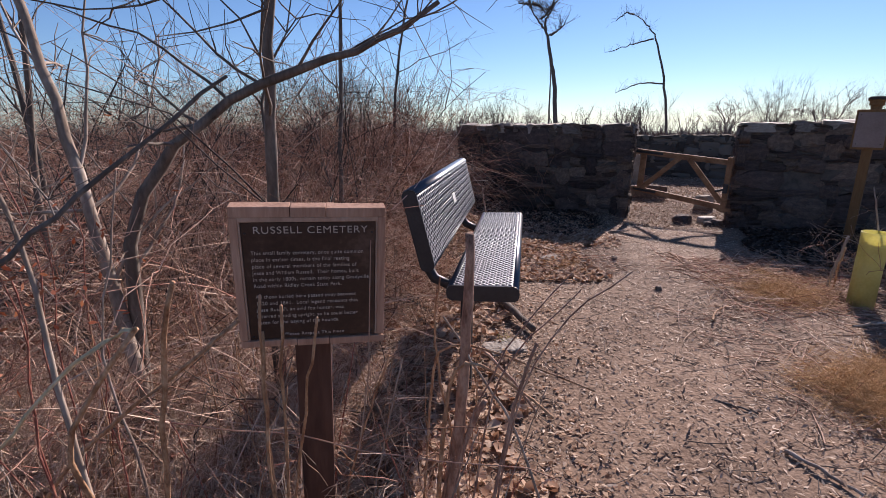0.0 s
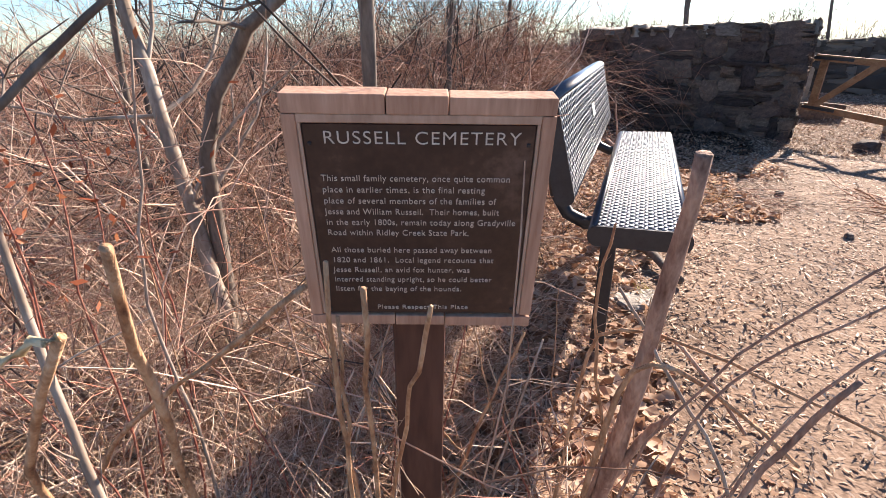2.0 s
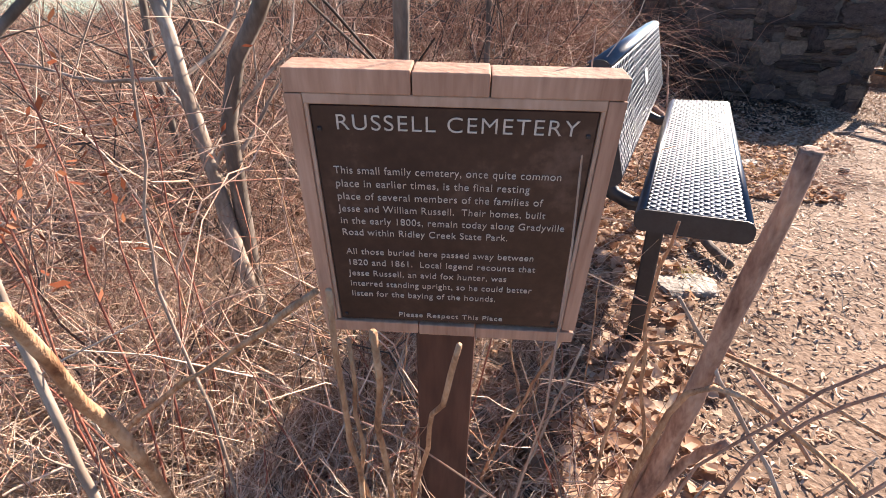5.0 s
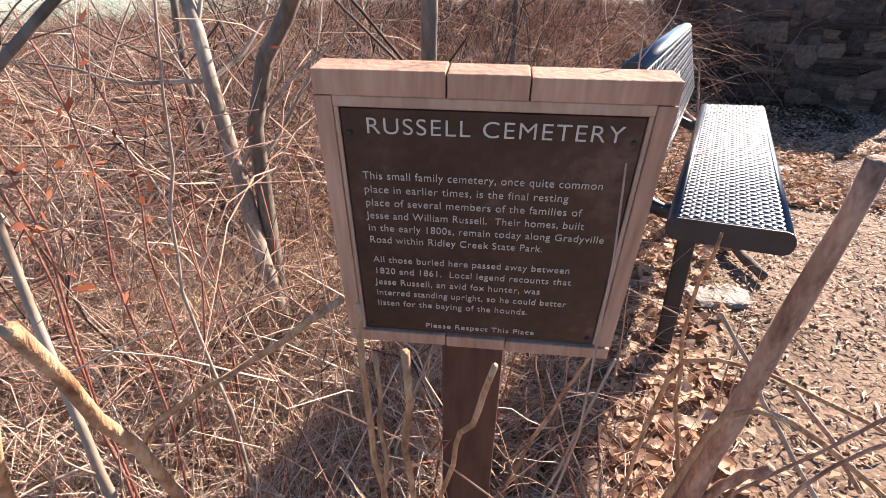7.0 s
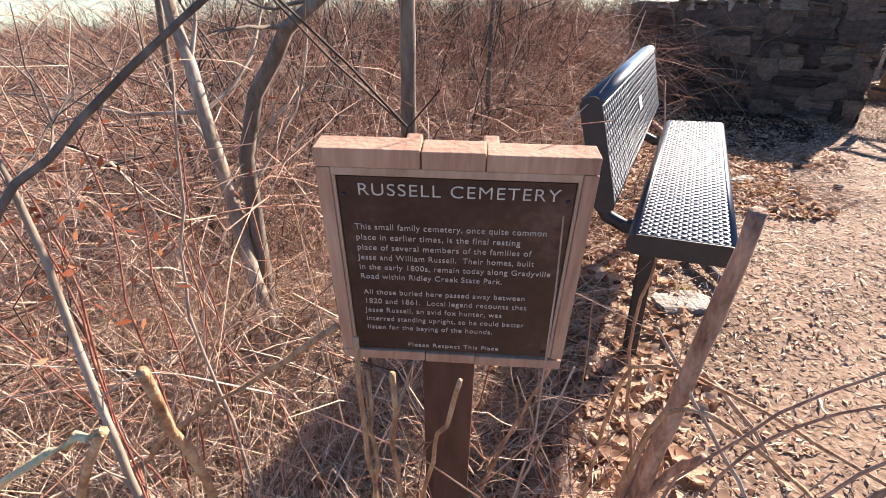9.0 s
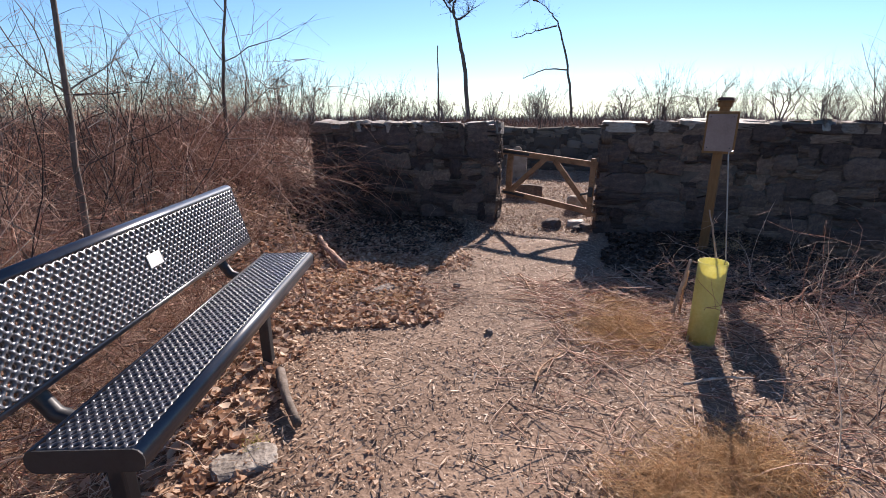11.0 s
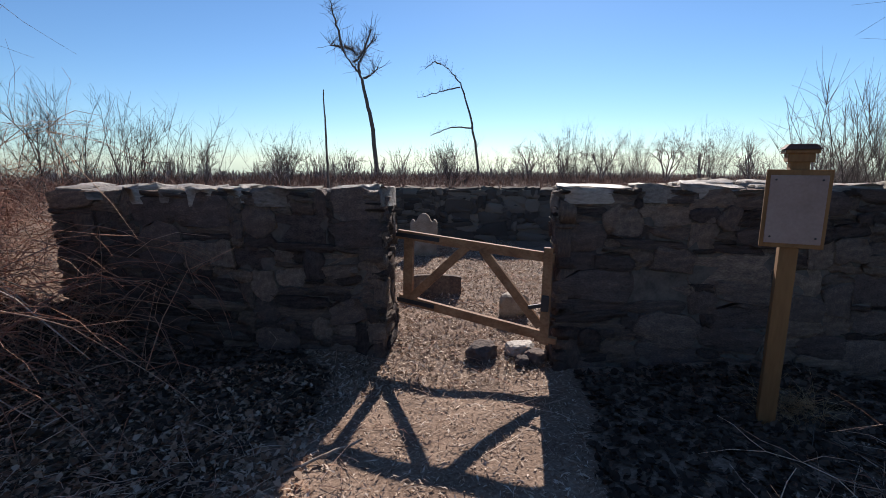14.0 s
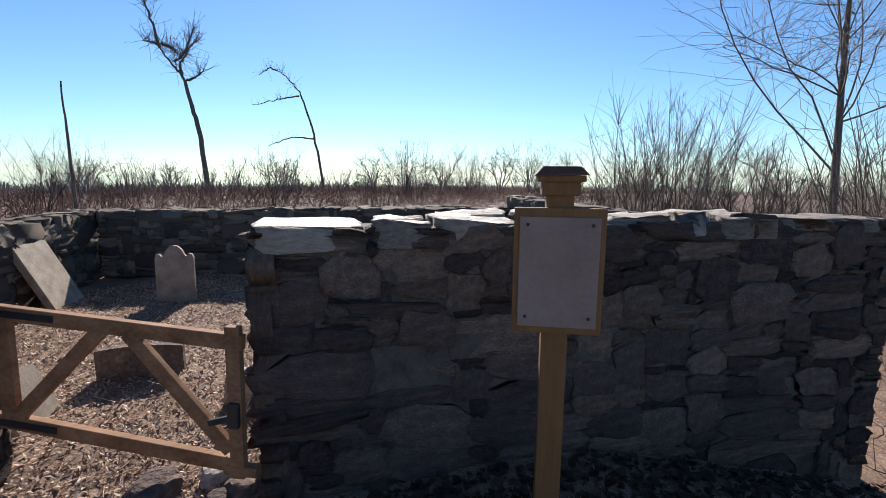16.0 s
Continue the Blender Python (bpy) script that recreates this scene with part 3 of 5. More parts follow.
# ---- tree shelter ----
def shelter():
    g = thing("tree_shelter", pose(3.45, 4.34, float(ground_z(3.45, 4.34))), "yellow plastic tree shelter tube tied to a grey rod", "tree guard")
    bm = bmesh.new()
    n = 28
    rings = []
    for z, r in ((0, 0.088), (0.3, 0.089), (0.57, 0.09), (0.595, 0.094), (0.60, 0.091)):
        rings.append([bm.verts.new((math.cos(i * 2 * math.pi / n) * r, math.sin(i * 2 * math.pi / n) * r * 0.94, z)) for i in range(n)])
    for a, b in zip(rings, rings[1:]):
        for i in range(n):
            bm.faces.new((a[i], a[(i + 1) % n], b[(i + 1) % n], b[i]))
    tube = part("tube", bm, M_TUBE, g, smooth=True)
    mod = tube.modifiers.new("thickness", "SOLIDIFY")
    mod.thickness = 0.004
    line = np.array([[(0.09, 0.0, 0), (0.09, 0.0, 0.6), (0.035, 0.065, 1.28), (0.035, 0.065, 1.30), (0.055, 0.05, 1.305)]])
    V, F = tubes(line, np.full((1, 5), 0.0045), 6)
    under(new("rod", raw_mesh("rod", V, F, M_ROD, True)), g)


shelter()


# ---- gravestones and loose stones ----
def headstone(x, y, wide, high, thick, turn, lean, top, label, m=M_GRAVE, side_lean=0):
    g = thing("headstone", pose(x, y, float(ground_z(x, y)) - 0.05, lean, side_lean, turn), label, "headstone", group="gravestones")
    if top == "shoulders":
        prof = [(-0.5, 0), (-0.5, 0.80), (-0.46, 0.86), (-0.38, 0.87), (-0.33, 0.82), (-0.27, 0.84), (-0.2, 0.93), (-0.1, 0.99), (0, 1.0)]
    else:
        prof = [(-0.5, 0), (-0.5, 0.93), (-0.3, 0.975), (-0.1, 1.0), (0, 1.0)]
    pts = prof + [(-a, b) for a, b in prof[-2::-1]]
    bm = bmesh.new()
    f = bm.faces.new([bm.verts.new((a * wide, -thick / 2, b * high)) for a, b in pts])
    ex = bmesh.ops.extrude_face_region(bm, geom=[f])
    bmesh.ops.translate(bm, vec=(0, thick, 0), verts=[q for q in ex["geom"] if isinstance(q, bmesh.types.BMVert)])
    bmesh.ops.recalc_face_normals(bm, faces=bm.faces)
    bmesh.ops.bevel(bm, geom=bm.edges[:], offset=0.006, segments=2, affect="EDGES")
    part("slab", bm, m, g)
    return g


headstone(4.60, 11.95, 0.44, 0.76, 0.07, -25, -3, "shoulders", "tan marble headstone with a shouldered, scrolled top")
headstone(3.53, 12.40, 0.62, 0.98, 0.08, 64, -26, "plain", "pale grey headstone leaning back by the wall")
headstone(3.98, 9.62, 0.62, 0.30, 0.08, -22, 0, "plain", "low dark grave marker slab", M_STONE)
headstone(3.36, 9.15, 0.40, 0.42, 0.07, 60, -24, "plain", "small tilted grave slab behind the gate")


def boulder(x, y, sx, sy, sz, turn, label, material=M_STONE, seed=0, sink=0.25, name="rock"):
    r = np.random.default_rng(seed)
    bm = bmesh.new()
    bmesh.ops.create_icosphere(bm, subdivisions=3, radius=0.5)
    for v in bm.verts:
        d = v.co.normalized()
        k = 1 + 0.22 * noise.noise(d * 1.7 + Vector((seed * 3.1, 0, 0))) + 0.10 * noise.noise(d * 4.5 + Vector((0, seed * 1.7, 0)))
        c = d * 0.5 * k
        c = Vector([math.copysign(min(abs(q), 0.40 + 0.03 * noise.noise(d * 6)), q) for q in c])
        v.co = Vector((c.x * sx, c.y * sy, c.z * sz)) * 1.2
    ob = part(name, bm, material)
    ob.matrix_world = pose(x, y, float(ground_z(x, y)) + sz * (0.5 - sink), 0, r.uniform(-6, 6), turn)
    return tagged(ob, label, "stone")


boulder(3.86, 8.03, 0.27, 0.22, 0.17, 30, "dark weathered boulder lying in the gateway", seed=2)
boulder(4.20, 7.98, 0.26, 0.20, 0.11, -20, "flat pale stone propped under the gate", M_CAP, seed=3)
boulder(4.26, 7.80, 0.20, 0.18, 0.10, 10, "small rough stone by the gate foot", M_STONE, seed=4)
boulder(4.12, 7.78, 0.15, 0.12, 0.08, 50, "small grey stone by the gate foot", M_STONE, seed=5)
boulder(4.55, 8.75, 0.30, 0.22, 0.28, -30, "squared tan stone block inside the gateway", M_GRAVE, seed=6)
boulder(0.60, 3.66, 0.30, 0.20, 0.05, 20, "flat pale stone beneath the bench", M_CAP, seed=7, sink=0.4)
boulder(1.35, 5.72, 0.26, 0.16, 0.06, 40, "flat pale stone at the path's edge", M_CAP, seed=8, sink=0.4)
boulder(2.01, 5.70, 0.06, 0.05, 0.05, 0, "dark fallen cone on the path", M_BARK, seed=9, name="pine_cone")
boulder(2.05, 4.72, 0.05, 0.045, 0.045, 0, "dark fallen cone on the path", M_BARK, seed=12, name="pine_cone")


# ---- brush, trees, litter ----
def keep_out(x, y):
    """Where no brush grows: the path, the graveyard and its wall, the bench, the sign and the line walked."""
    u, v = to_uv(x, y)
    yard = (u > -4.6) & (u < 4.15) & (v > -0.12) & (v < 6.4)
    edge = np.interp(y, [-3, 1.2, 1.9, 2.3, 2.8, 4.9, 5.4, 6.5, 7.4, 8.2, 9.5], [-0.75, -0.75, 0.15, 0.35, 0.0, 0.25, 0.1, -0.2, 0.3, 0.6, 0.3])
    east = np.interp(y, [-3, 2, 3.2, 4.0, 4.6, 5.4, 6, 9], [3.0, 2.8, 3.2, 3.75, 3.9, 5.0, 6.0, 6.5])
    path = (x > edge) & (x < east) & (v < 0.2)
    start = (np.hypot(x - 0.05, y - 0.9) < 0.8) | (np.hypot(x - 0.03, y - 1.45) < 0.42) | ((y < 1.45) & (x > -0.8) & (x < 3))
    return yard | path | start


def scatter(n, x0, x1, y0, y1, r, test=keep_out):
    x, y = r.uniform(x0, x1, n), r.uniform(y0, y1, n)
    ok = ~test(x, y)
    return x[ok], y[ok]


def canes(x, y, height, spread, radius, n, r, droop, wander=0.10, k=3, twigs=2, twig_len=0.35):
    """Thin stems with side twigs, rooted at x, y."""
    m = len(x)
    start = np.stack([x, y, ground_z(x, y) - 0.02], -1)
    d = np.stack([r.normal(0, spread, m), r.normal(0, spread, m), np.ones(m)], -1)
    P = bend_line(start, d, height, n, wander, droop, r)
    clear = (np.hypot(P[..., 0] - 0.05, P[..., 1] - 1.32) > 0.34).all(1)   # the trodden spot before the sign
    X, Y, Z = P[..., 0], P[..., 1], P[..., 2]
    clear &= ~(((X > -0.33) & (X < 1.5) & (Y < 2.15) & (Z > 0.7)) | ((X > 0.2) & (X < 2.5) & (Y < 4.5) & (Z > 0.8))).any(1)   # nothing hangs before the board or over the path
    P, height, radius, droop = P[clear], height[clear], radius[clear], droop[clear]
    m = len(P)
    taper = np.linspace(1, 0.35, n)
    R = radius[:, None] * taper[None]
    out = [tubes(P, R, k)]
    for _ in range(twigs):
        j = r.integers(n // 3, n - 1, m)
        s0 = P[np.arange(m), j]
        d2 = norm(r.normal(0, 1, (m, 3)) + np.array([0, 0, 0.5]))
        Q = bend_line(s0, d2, height * twig_len * r.uniform(0.4, 1.2, m), 4, 0.18, droop * 0.4, r)
        out.append(tubes(Q, radius[:, None] * np.array([0.6, 0.5, 0.4, 0.25])[None], 3))
    return out


def thicket(name, n, area, hi, material, label, seed, radius=(0.0018, 0.0045), spread=0.35, droop=(0.2, 2.0), seg=7, twigs=2, test=keep_out, profile=None, wander=0.10):
    r = np.random.default_rng(seed)
    x, y = scatter(n, *area, r, test)
    if not len(x):
        return None
    h = r.uniform(hi[0], hi[1], len(x))
    if profile is not None:
        h = h * profile(x, y)
    ch = canes(x, y, h, spread, r.uniform(*radius, len(x)), seg, r, r.uniform(*droop, len(x)), twigs=twigs, wander=wander)
    return stuff(name, ch, material, label, "brush")


def west_height(x, y):
    """The thicket is low at the path's edge and rises behind it."""
    edge = np.interp(y, [0, 1.9, 2.5, 5.4, 7, 9.5], [-0.7, -0.1, -0.1, 0.3, 0.7, 0.3])
    return 0.35 + 0.75 * smoothstep(0.0, 1.2, edge - x)


thicket("briar_thicket", 2900, (-3.0, 0.8, 1.3, 6.5), (0.8, 2.2), M_BRUSH, "dense tangle of dry tan briar canes beside the path", 21, profile=west_height, spread=0.75, wander=0.34, seg=11, radius=(0.0011, 0.0030), twigs=4, droop=(0.2, 3.6))
thicket("briar_thicket", 420, (-3.0, 0.6, 1.9, 6.5), (0.9, 2.2), M_BRUSH, "stout pale canes arching through the briars", 121, profile=west_height, spread=0.6, wander=0.20, seg=12, radius=(0.003, 0.0058), twigs=5, droop=(0.2, 2.6))
thicket("briar_thicket", 420, (-3.0, 0.6, 2.2, 6.5), (0.6, 1.9), M_TWIG, "dark bare stems tangled among the briars", 122, profile=west_height, spread=0.8, wander=0.30, seg=10, radius=(0.0014, 0.004), twigs=4, droop=(0.2, 3.0))
thicket("briar_thicket", 2200, (-7.5, 0.8, 4.5, 13.0), (1.1, 2.1), M_BRUSH_RED, "dense reddish-brown bramble thicket behind the bench", 22, profile=west_height, spread=0.75, radius=(0.0024, 0.0058), seg=9, wander=0.28, twigs=5, droop=(0.2, 3.4))
thicket("briar_thicket", 600, (-7.5, 0.8, 4.0, 13.0), (1.1, 2.2), M_TWIG, "dark stems standing in the bramble thicket", 123, profile=west_height, spread=0.6, radius=(0.0026, 0.006), seg=9, wander=0.24, twigs=5, droop=(0.2, 2.4))
thicket("briar_thicket", 1100, (-9, -2.0, -1.0, 6.0), (1.2, 2.1), M_BRUSH, "dry tan thicket filling the field's edge", 23, spread=0.7, seg=8, radius=(0.0022, 0.005), wander=0.26, twigs=4, droop=(0.2, 3.0))
thicket("fallen_canes", 5200, (-3.0, 0.7, 1.3, 6.5), (0.30, 1.0), M_STRAW, "dead straw-coloured canes lying across the undergrowth", 24, spread=2.8, droop=(1.0, 4.0), twigs=2, radius=(0.0011, 0.0030), wander=0.30)


thicket("dry_stalks", 4200, (-2.0, -0.12, 1.75, 3.1), (0.25, 0.80), M_STRAW, "low pale stalks and broken canes round the sign's foot", 125, spread=1.0, droop=(0.3, 3.0), seg=7, radius=(0.0011, 0.0026), wander=0.32, twigs=3)


def wall_end(x, y):
    u, v = to_uv(x, y)
    return keep_out(x, y) & ~((u < -3.3) & (v < -0.15)) | (x > 1.0)


thicket("bramble_pile", 420, (-0.9, 1.0, 7.5, 9.3), (0.9, 2.0), M_BRUSH_RED, "arching brambles heaped against the end of the stone wall", 28, spread=0.9, droop=(2.0, 4.5), seg=9, radius=(0.003, 0.006), wander=0.14, twigs=4, test=wall_end)
thicket("bramble_pile", 260, (-2.2, 0.0, 7.6, 9.8), (1.3, 2.6), M_BRUSH_RED, "dead canes heaped over the brambles by the wall", 128, spread=0.6, droop=(1.0, 3.6), seg=11, radius=(0.0028, 0.0058), wander=0.16, twigs=6, test=wall_end)
thicket("dark_saplings", 90, (-3.2, -0.6, 3.4, 9.0), (1.2, 2.3), M_TWIG, "dark grey young stems standing among the briars", 29, spread=0.25, droop=(0.0, 0.8), seg=9, radius=(0.004, 0.009), wander=0.12, twigs=7)


def field(x, y):
    u, v = to_uv(x, y)
    return ((u > -5) & (u < 4.2) & (v < 6.6)) | (v < -2) & (x > -6) | (np.hypot(x, y) < 9) & (x < 6.0)


thicket("bramble_field", 8000, (-22, 30, 9, 34), (0.5, 1.05), M_FIELD, "reddish-brown bramble field stretching away behind the graveyard", 25, radius=(0.006, 0.012), spread=0.45, seg=4, twigs=1, test=field)
thicket("bramble_field", 6500, (-34, 52, 30, 62), (0.7, 1.25), M_FIELD, "brown bramble field running on towards the horizon", 26, radius=(0.016, 0.03), spread=0.5, seg=4, twigs=1, test=field)
thicket("bramble_field", 7000, (-70, 100, 60, 115), (0.9, 1.7), M_FIELD, "distant brown bramble field", 30, radius=(0.03, 0.06), spread=0.5, seg=3, twigs=0, test=field)
thicket("bramble_field", 3500, (6.2, 26, -6, 14), (0.6, 1.15), M_FIELD, "reddish-brown brambles on falling ground beyond the wall", 27, radius=(0.003, 0.006), spread=0.45, seg=5, twigs=2, test=field)


def bare_tree(name, x, y, base, height, r0, seed, label, material=M_BARK, lean=(0, 0), clear=0.45, limbs=7, twigs=90, spread=0.6, wander=0.05):
    """A leafless tree: a tapered wandering trunk, limbs, and a crown of fine twigs."""
    r = np.random.default_rng(seed)
    t = thing(name, pose(x, y, base), label, "tree")
    n = 14
    P = bend_line(np.array([[0, 0, -0.1]]), np.array([[lean[0], lean[1], 1.0]]), np.array([height]), n, wander, np.array([0.0]), r)
    R = (r0 * np.linspace(1, 0.22, n) ** 0.9)[None]
    V, F = tubes(P, R, 8)
    under(new("trunk", raw_mesh("trunk", V, F, material, True)), t)
    j = r.integers(int(n * clear), n - 1, limbs)
    d = norm(np.stack([r.normal(0, spread, limbs), r.normal(0, spread, limbs), r.uniform(0.3, 1.0, limbs)], -1))
    ll = height * (1 - j / n) * r.uniform(0.5, 1.1, limbs) + height * 0.06
    L = bend_line(P[0, j], d, ll, 8, 0.13, np.full(limbs, -0.1), r)
    for i in range(limbs):
        V, F = tubes(L[i:i + 1], R[0, j[i]] * 0.33 * np.linspace(1, 0.25, 8)[None], 5)
        under(new("limb", raw_mesh("limb", V, F, material, True)), t)
    src = r.integers(0, limbs, twigs)
    k = r.integers(2, 8, twigs)
    d = norm(np.stack([r.normal(0, 0.8, twigs), r.normal(0, 0.8, twigs), r.uniform(0.0, 1.2, twigs)], -1))
    T = bend_line(L[src, k], d, ll[src] * r.uniform(0.25, 0.7, twigs), 5, 0.2, np.full(twigs, 0.0), r)
    V, F = tubes(T, np.full((twigs, 1), r0 * 0.065) * np.linspace(1, 0.4, 5)[None], 3)
    tagged(under(new("twig", raw_mesh("twig", V, F, material, True)), t), kind="stuff")
    return t


def polar(az, dist, at=(2.0, 3.6)):
    return at[0] + dist * math.sin(radians(az)), at[1] + dist * math.cos(radians(az))


def far_ground(x, y):
    return float(ground_z(x, y))


def bush(az, dist, high, wide, n, seed, label="leafless grey-brown shrub with upright stems", radius=0.0085, material=M_TWIG, spread=0.28, at=None):
    """A fan of upright stems and twigs from one stool."""
    r = np.random.default_rng(seed)
    x, y = polar(az, dist, at) if at else polar(az, dist)
    g = thing("shrub", pose(x, y, far_ground(x, y)), label, "shrub")
    st_ = np.stack([r.normal(0, wide * 0.22, n), r.normal(0, wide * 0.22, n), np.zeros(n)], -1)
    d = np.stack([st_[:, 0] / wide * 1.2 + r.normal(0, spread, n), r.normal(0, spread, n), np.ones(n)], -1)
    P = bend_line(st_, d, high * r.uniform(0.55, 1.1, n), 8, 0.06, np.zeros(n), r)
    for i in range(n):
        V1, F1 = tubes(P[i:i + 1], radius * np.linspace(1, 0.3, 8)[None], 4)
        under(new("stem", raw_mesh("stem", V1, F1, material, True)), g)
    m = n * 22
    src, k = r.integers(0, n, m), r.integers(2, 7, m)
    d = norm(np.stack([r.normal(0, 0.5, m), r.normal(0, 0.5, m), np.ones(m) * 0.9], -1))
    Q = bend_line(P[src, k], d, high * r.uniform(0.08, 0.30, m), 4, 0.14, np.zeros(m), r)
    V2, F2 = tubes(Q, np.full((m, 1), radius * 0.32) * np.linspace(1, 0.4, 4)[None], 3)
    tagged(under(new("twig", raw_mesh("twig", V2, F2, material, True)), g), kind="stuff")
    return g


# landmark trees on the skyline
def landmark(name, az, dist, trunk, limbs, r0, label, seed, twigs, twig_len):
    """A far tree: trunk and limbs along bent lines given as (across, up) in metres, with fine twigs on the limbs."""
    r = np.random.default_rng(seed)
    x, y = polar(az, dist)
    t = thing(name, pose(x, y, far_ground(x, y), 0, 0, -az), label, "tree")
    trunk = trunk[:1] + [(a_, b_ + 0.8) for a_, b_ in trunk[1:]]
    limbs = [[(a_, b_ + 0.8) for a_, b_ in l] for l in limbs]

    def run(line, ra, rb, nm):
        key = np.array([(a_, 0, b_) for a_, b_ in line], float)
        n = 12
        at = np.linspace(0, len(key) - 1, n)
        P = np.stack([np.interp(at, np.arange(len(key)), key[:, c]) for c in range(3)], -1)
        P[1:-1] = (P[:-2] + 2 * P[1:-1] + P[2:]) / 4 + r.normal(0, 0.10, (n - 2, 3))
        V, F = tubes(P[None], np.linspace(ra, rb, n)[None], 6)
        under(new(nm, raw_mesh(nm, V, F, M_BARK, True)), t)
        return P
    run(trunk, r0, r0 * 0.6, "trunk")
    ends = [run(l, r0 * 0.55, r0 * 0.18, "limb") for l in limbs]
    P = np.array(ends)
    a_, b_ = r.integers(0, len(P), twigs), r.integers(3, 12, twigs)
    Q = bend_line(P[a_, b_], r.normal(0, 0.7, (twigs, 3)) + np.array([0, 0, 0.9]), twig_len * r.uniform(0.4, 1.2, twigs), 5, 0.2, np.zeros(twigs), r)
    V, F = tubes(Q, np.full((twigs, 1), r0 * 0.075) * np.linspace(1, 0.5, 5)[None], 3)
    tagged(under(new("twig", raw_mesh("twig", V, F, M_BARK)), t), kind="stuff")


landmark("tall_tree", 12.5, 120, [(0.0, 0.0), (-0.7, 8.4), (-1.3, 14.1), (-1.9, 16.2), (-2.7, 19.7), (-3.1, 22.2)], [[(-3.1, 22.2), (-4.1, 23.8), (-5.6, 25.6), (-7.2, 28.1)], [(-7.2, 28.1), (-8.1, 32.2), (-9.1, 35.9), (-9.5, 38.4)], [(-4.8, 25.6), (-3.6, 26.6), (-2.2, 28.4), (0.2, 30.6)], [(-2.7, 22.2), (-1.3, 22.7), (0.6, 24.6)], [(-6.9, 29.1), (-5.3, 28.4), (-3.9, 27.1)], [(-3.6, 23.1), (-3.6, 25.9), (-1.9, 28.1)], [(-7.2, 28.8), (-8.6, 29.1), (-10.0, 29.2)], [(-2.4, 28.1), (-1.9, 30.0), (-0.8, 32.8)]], 0.62, "tall bare tree with a forked twiggy crown", 31, 330, 4.2)
landmark("bent_tree", 24.2, 120, [(0.0, 0.0), (-0.8, 6.4), (-1.7, 11.1), (-2.3, 14.5), (-3.2, 17.2), (-4.4, 20.6)], [[(-4.4, 20.6), (-5.8, 22.9), (-7.5, 24.6), (-9.1, 25.6)], [(-9.1, 25.6), (-10.7, 26.3), (-12.0, 25.4), (-13.0, 24.6)], [(-4.7, 20.4), (-7.8, 19.9), (-10.4, 19.1), (-14.8, 18.2)], [(-1.9, 11.0), (-5.2, 11.3), (-7.1, 11.0), (-9.7, 10.1), (-11.7, 9.2)]], 0.34, "slender bare tree bent over at the top", 32, 110, 2.6)
bare_tree("tall_tree", 23.1, 9.9, float(ground_z(23.1, 9.9)), 10.5, 0.14, 34, "dark bare tree with side limbs from low down", clear=0.15, limbs=22, twigs=700, spread=0.6, wander=0.015, lean=(-0.011, 0.05))
EAST = (3.64, 5.25)
for i, (az, dist, high, wide, n, at) in enumerate([(-11.3, 16, 3.4, 2.8, 70, None), (-6.5, 17, 2.8, 2.2, 50, None), (2.5, 24, 3.9, 3.0, 60, None), (20.3, 22, 3.6, 2.4, 50, None), (30.0, 34, 3.9, 3.0, 45, None), (-22, 15, 3.2, 2.6, 60, None), (-29, 14, 2.8, 2.4, 50, None), (15.5, 30, 3.4, 2.5, 40, None), (27, 26, 2.8, 2.0, 36, None),
        (62.5, 15, 4.3, 3.0, 80, EAST), (70.5, 13, 3.0, 2.2, 50, EAST), (56.5, 18, 2.8, 2.2, 40, EAST), (82.0, 11, 3.4, 2.4, 60, EAST), (34, 45, 5.6, 4.5, 60, EAST), (40, 60, 6.0, 5, 60, EAST), (48, 62, 7.0, 6, 60, EAST), (-16, 13, 2.8, 2.2, 45, None), (8, 26, 3.4, 2.5, 45, None)]):
    bush(az, dist, high * (1.0 if at else 0.85), wide, n if at else n // 3, 41 + i, at=at, radius=0.015 if at else 0.0085)

def branching(r, height, r0, levels=5, split=3, first=4, spread=0.62, up=0.15):
    """A forking crown: each limb bears several thinner ones; lines by level as tubes."""
    P = bend_line(np.zeros((first, 3)), np.stack([r.normal(0, 0.22, first), r.normal(0, 0.22, first), np.ones(first)], -1), height * r.uniform(0.30, 0.50, first), 7, 0.07, np.zeros(first), r)
    length, rad, out = height * 0.36, r0, []
    for lv in range(levels):
        out.append(tubes(P, rad * np.linspace(1, 0.5, P.shape[1])[None] * np.ones((len(P), 1)), 5 if lv < 2 else 3))
        if lv == levels - 1:
            break
        m = len(P) * split
        src, at_ = np.repeat(np.arange(len(P)), split), r.integers(P.shape[1] // 2, P.shape[1], m)
        d = norm(norm(P[src, -1] - P[src, -3]) + r.normal(0, spread, (m, 3)) + np.array([0, 0, up]))
        length, rad = length * 0.70, rad * 0.56
        P = bend_line(P[src, at_], d, length * r.uniform(0.6, 1.15, m), 6, 0.12, np.zeros(m), r)
    return out


def far_tree(az, dist, height, seed, at=(3.64, 5.25), r0=0.12, material=None, up=0.15):
    x, y = polar(az, dist, at)
    t = thing("far_tree", pose(x, y, far_ground(x, y)), "small round-crowned leafless tree out in the field", "tree", group="field trees")
    ch = branching(np.random.default_rng(seed), height, r0, up=up)
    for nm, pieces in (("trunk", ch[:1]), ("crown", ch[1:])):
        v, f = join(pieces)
        under(new(nm, raw_mesh(nm, v, f, material or M_FAR_HAZED, True)), t)
    return t


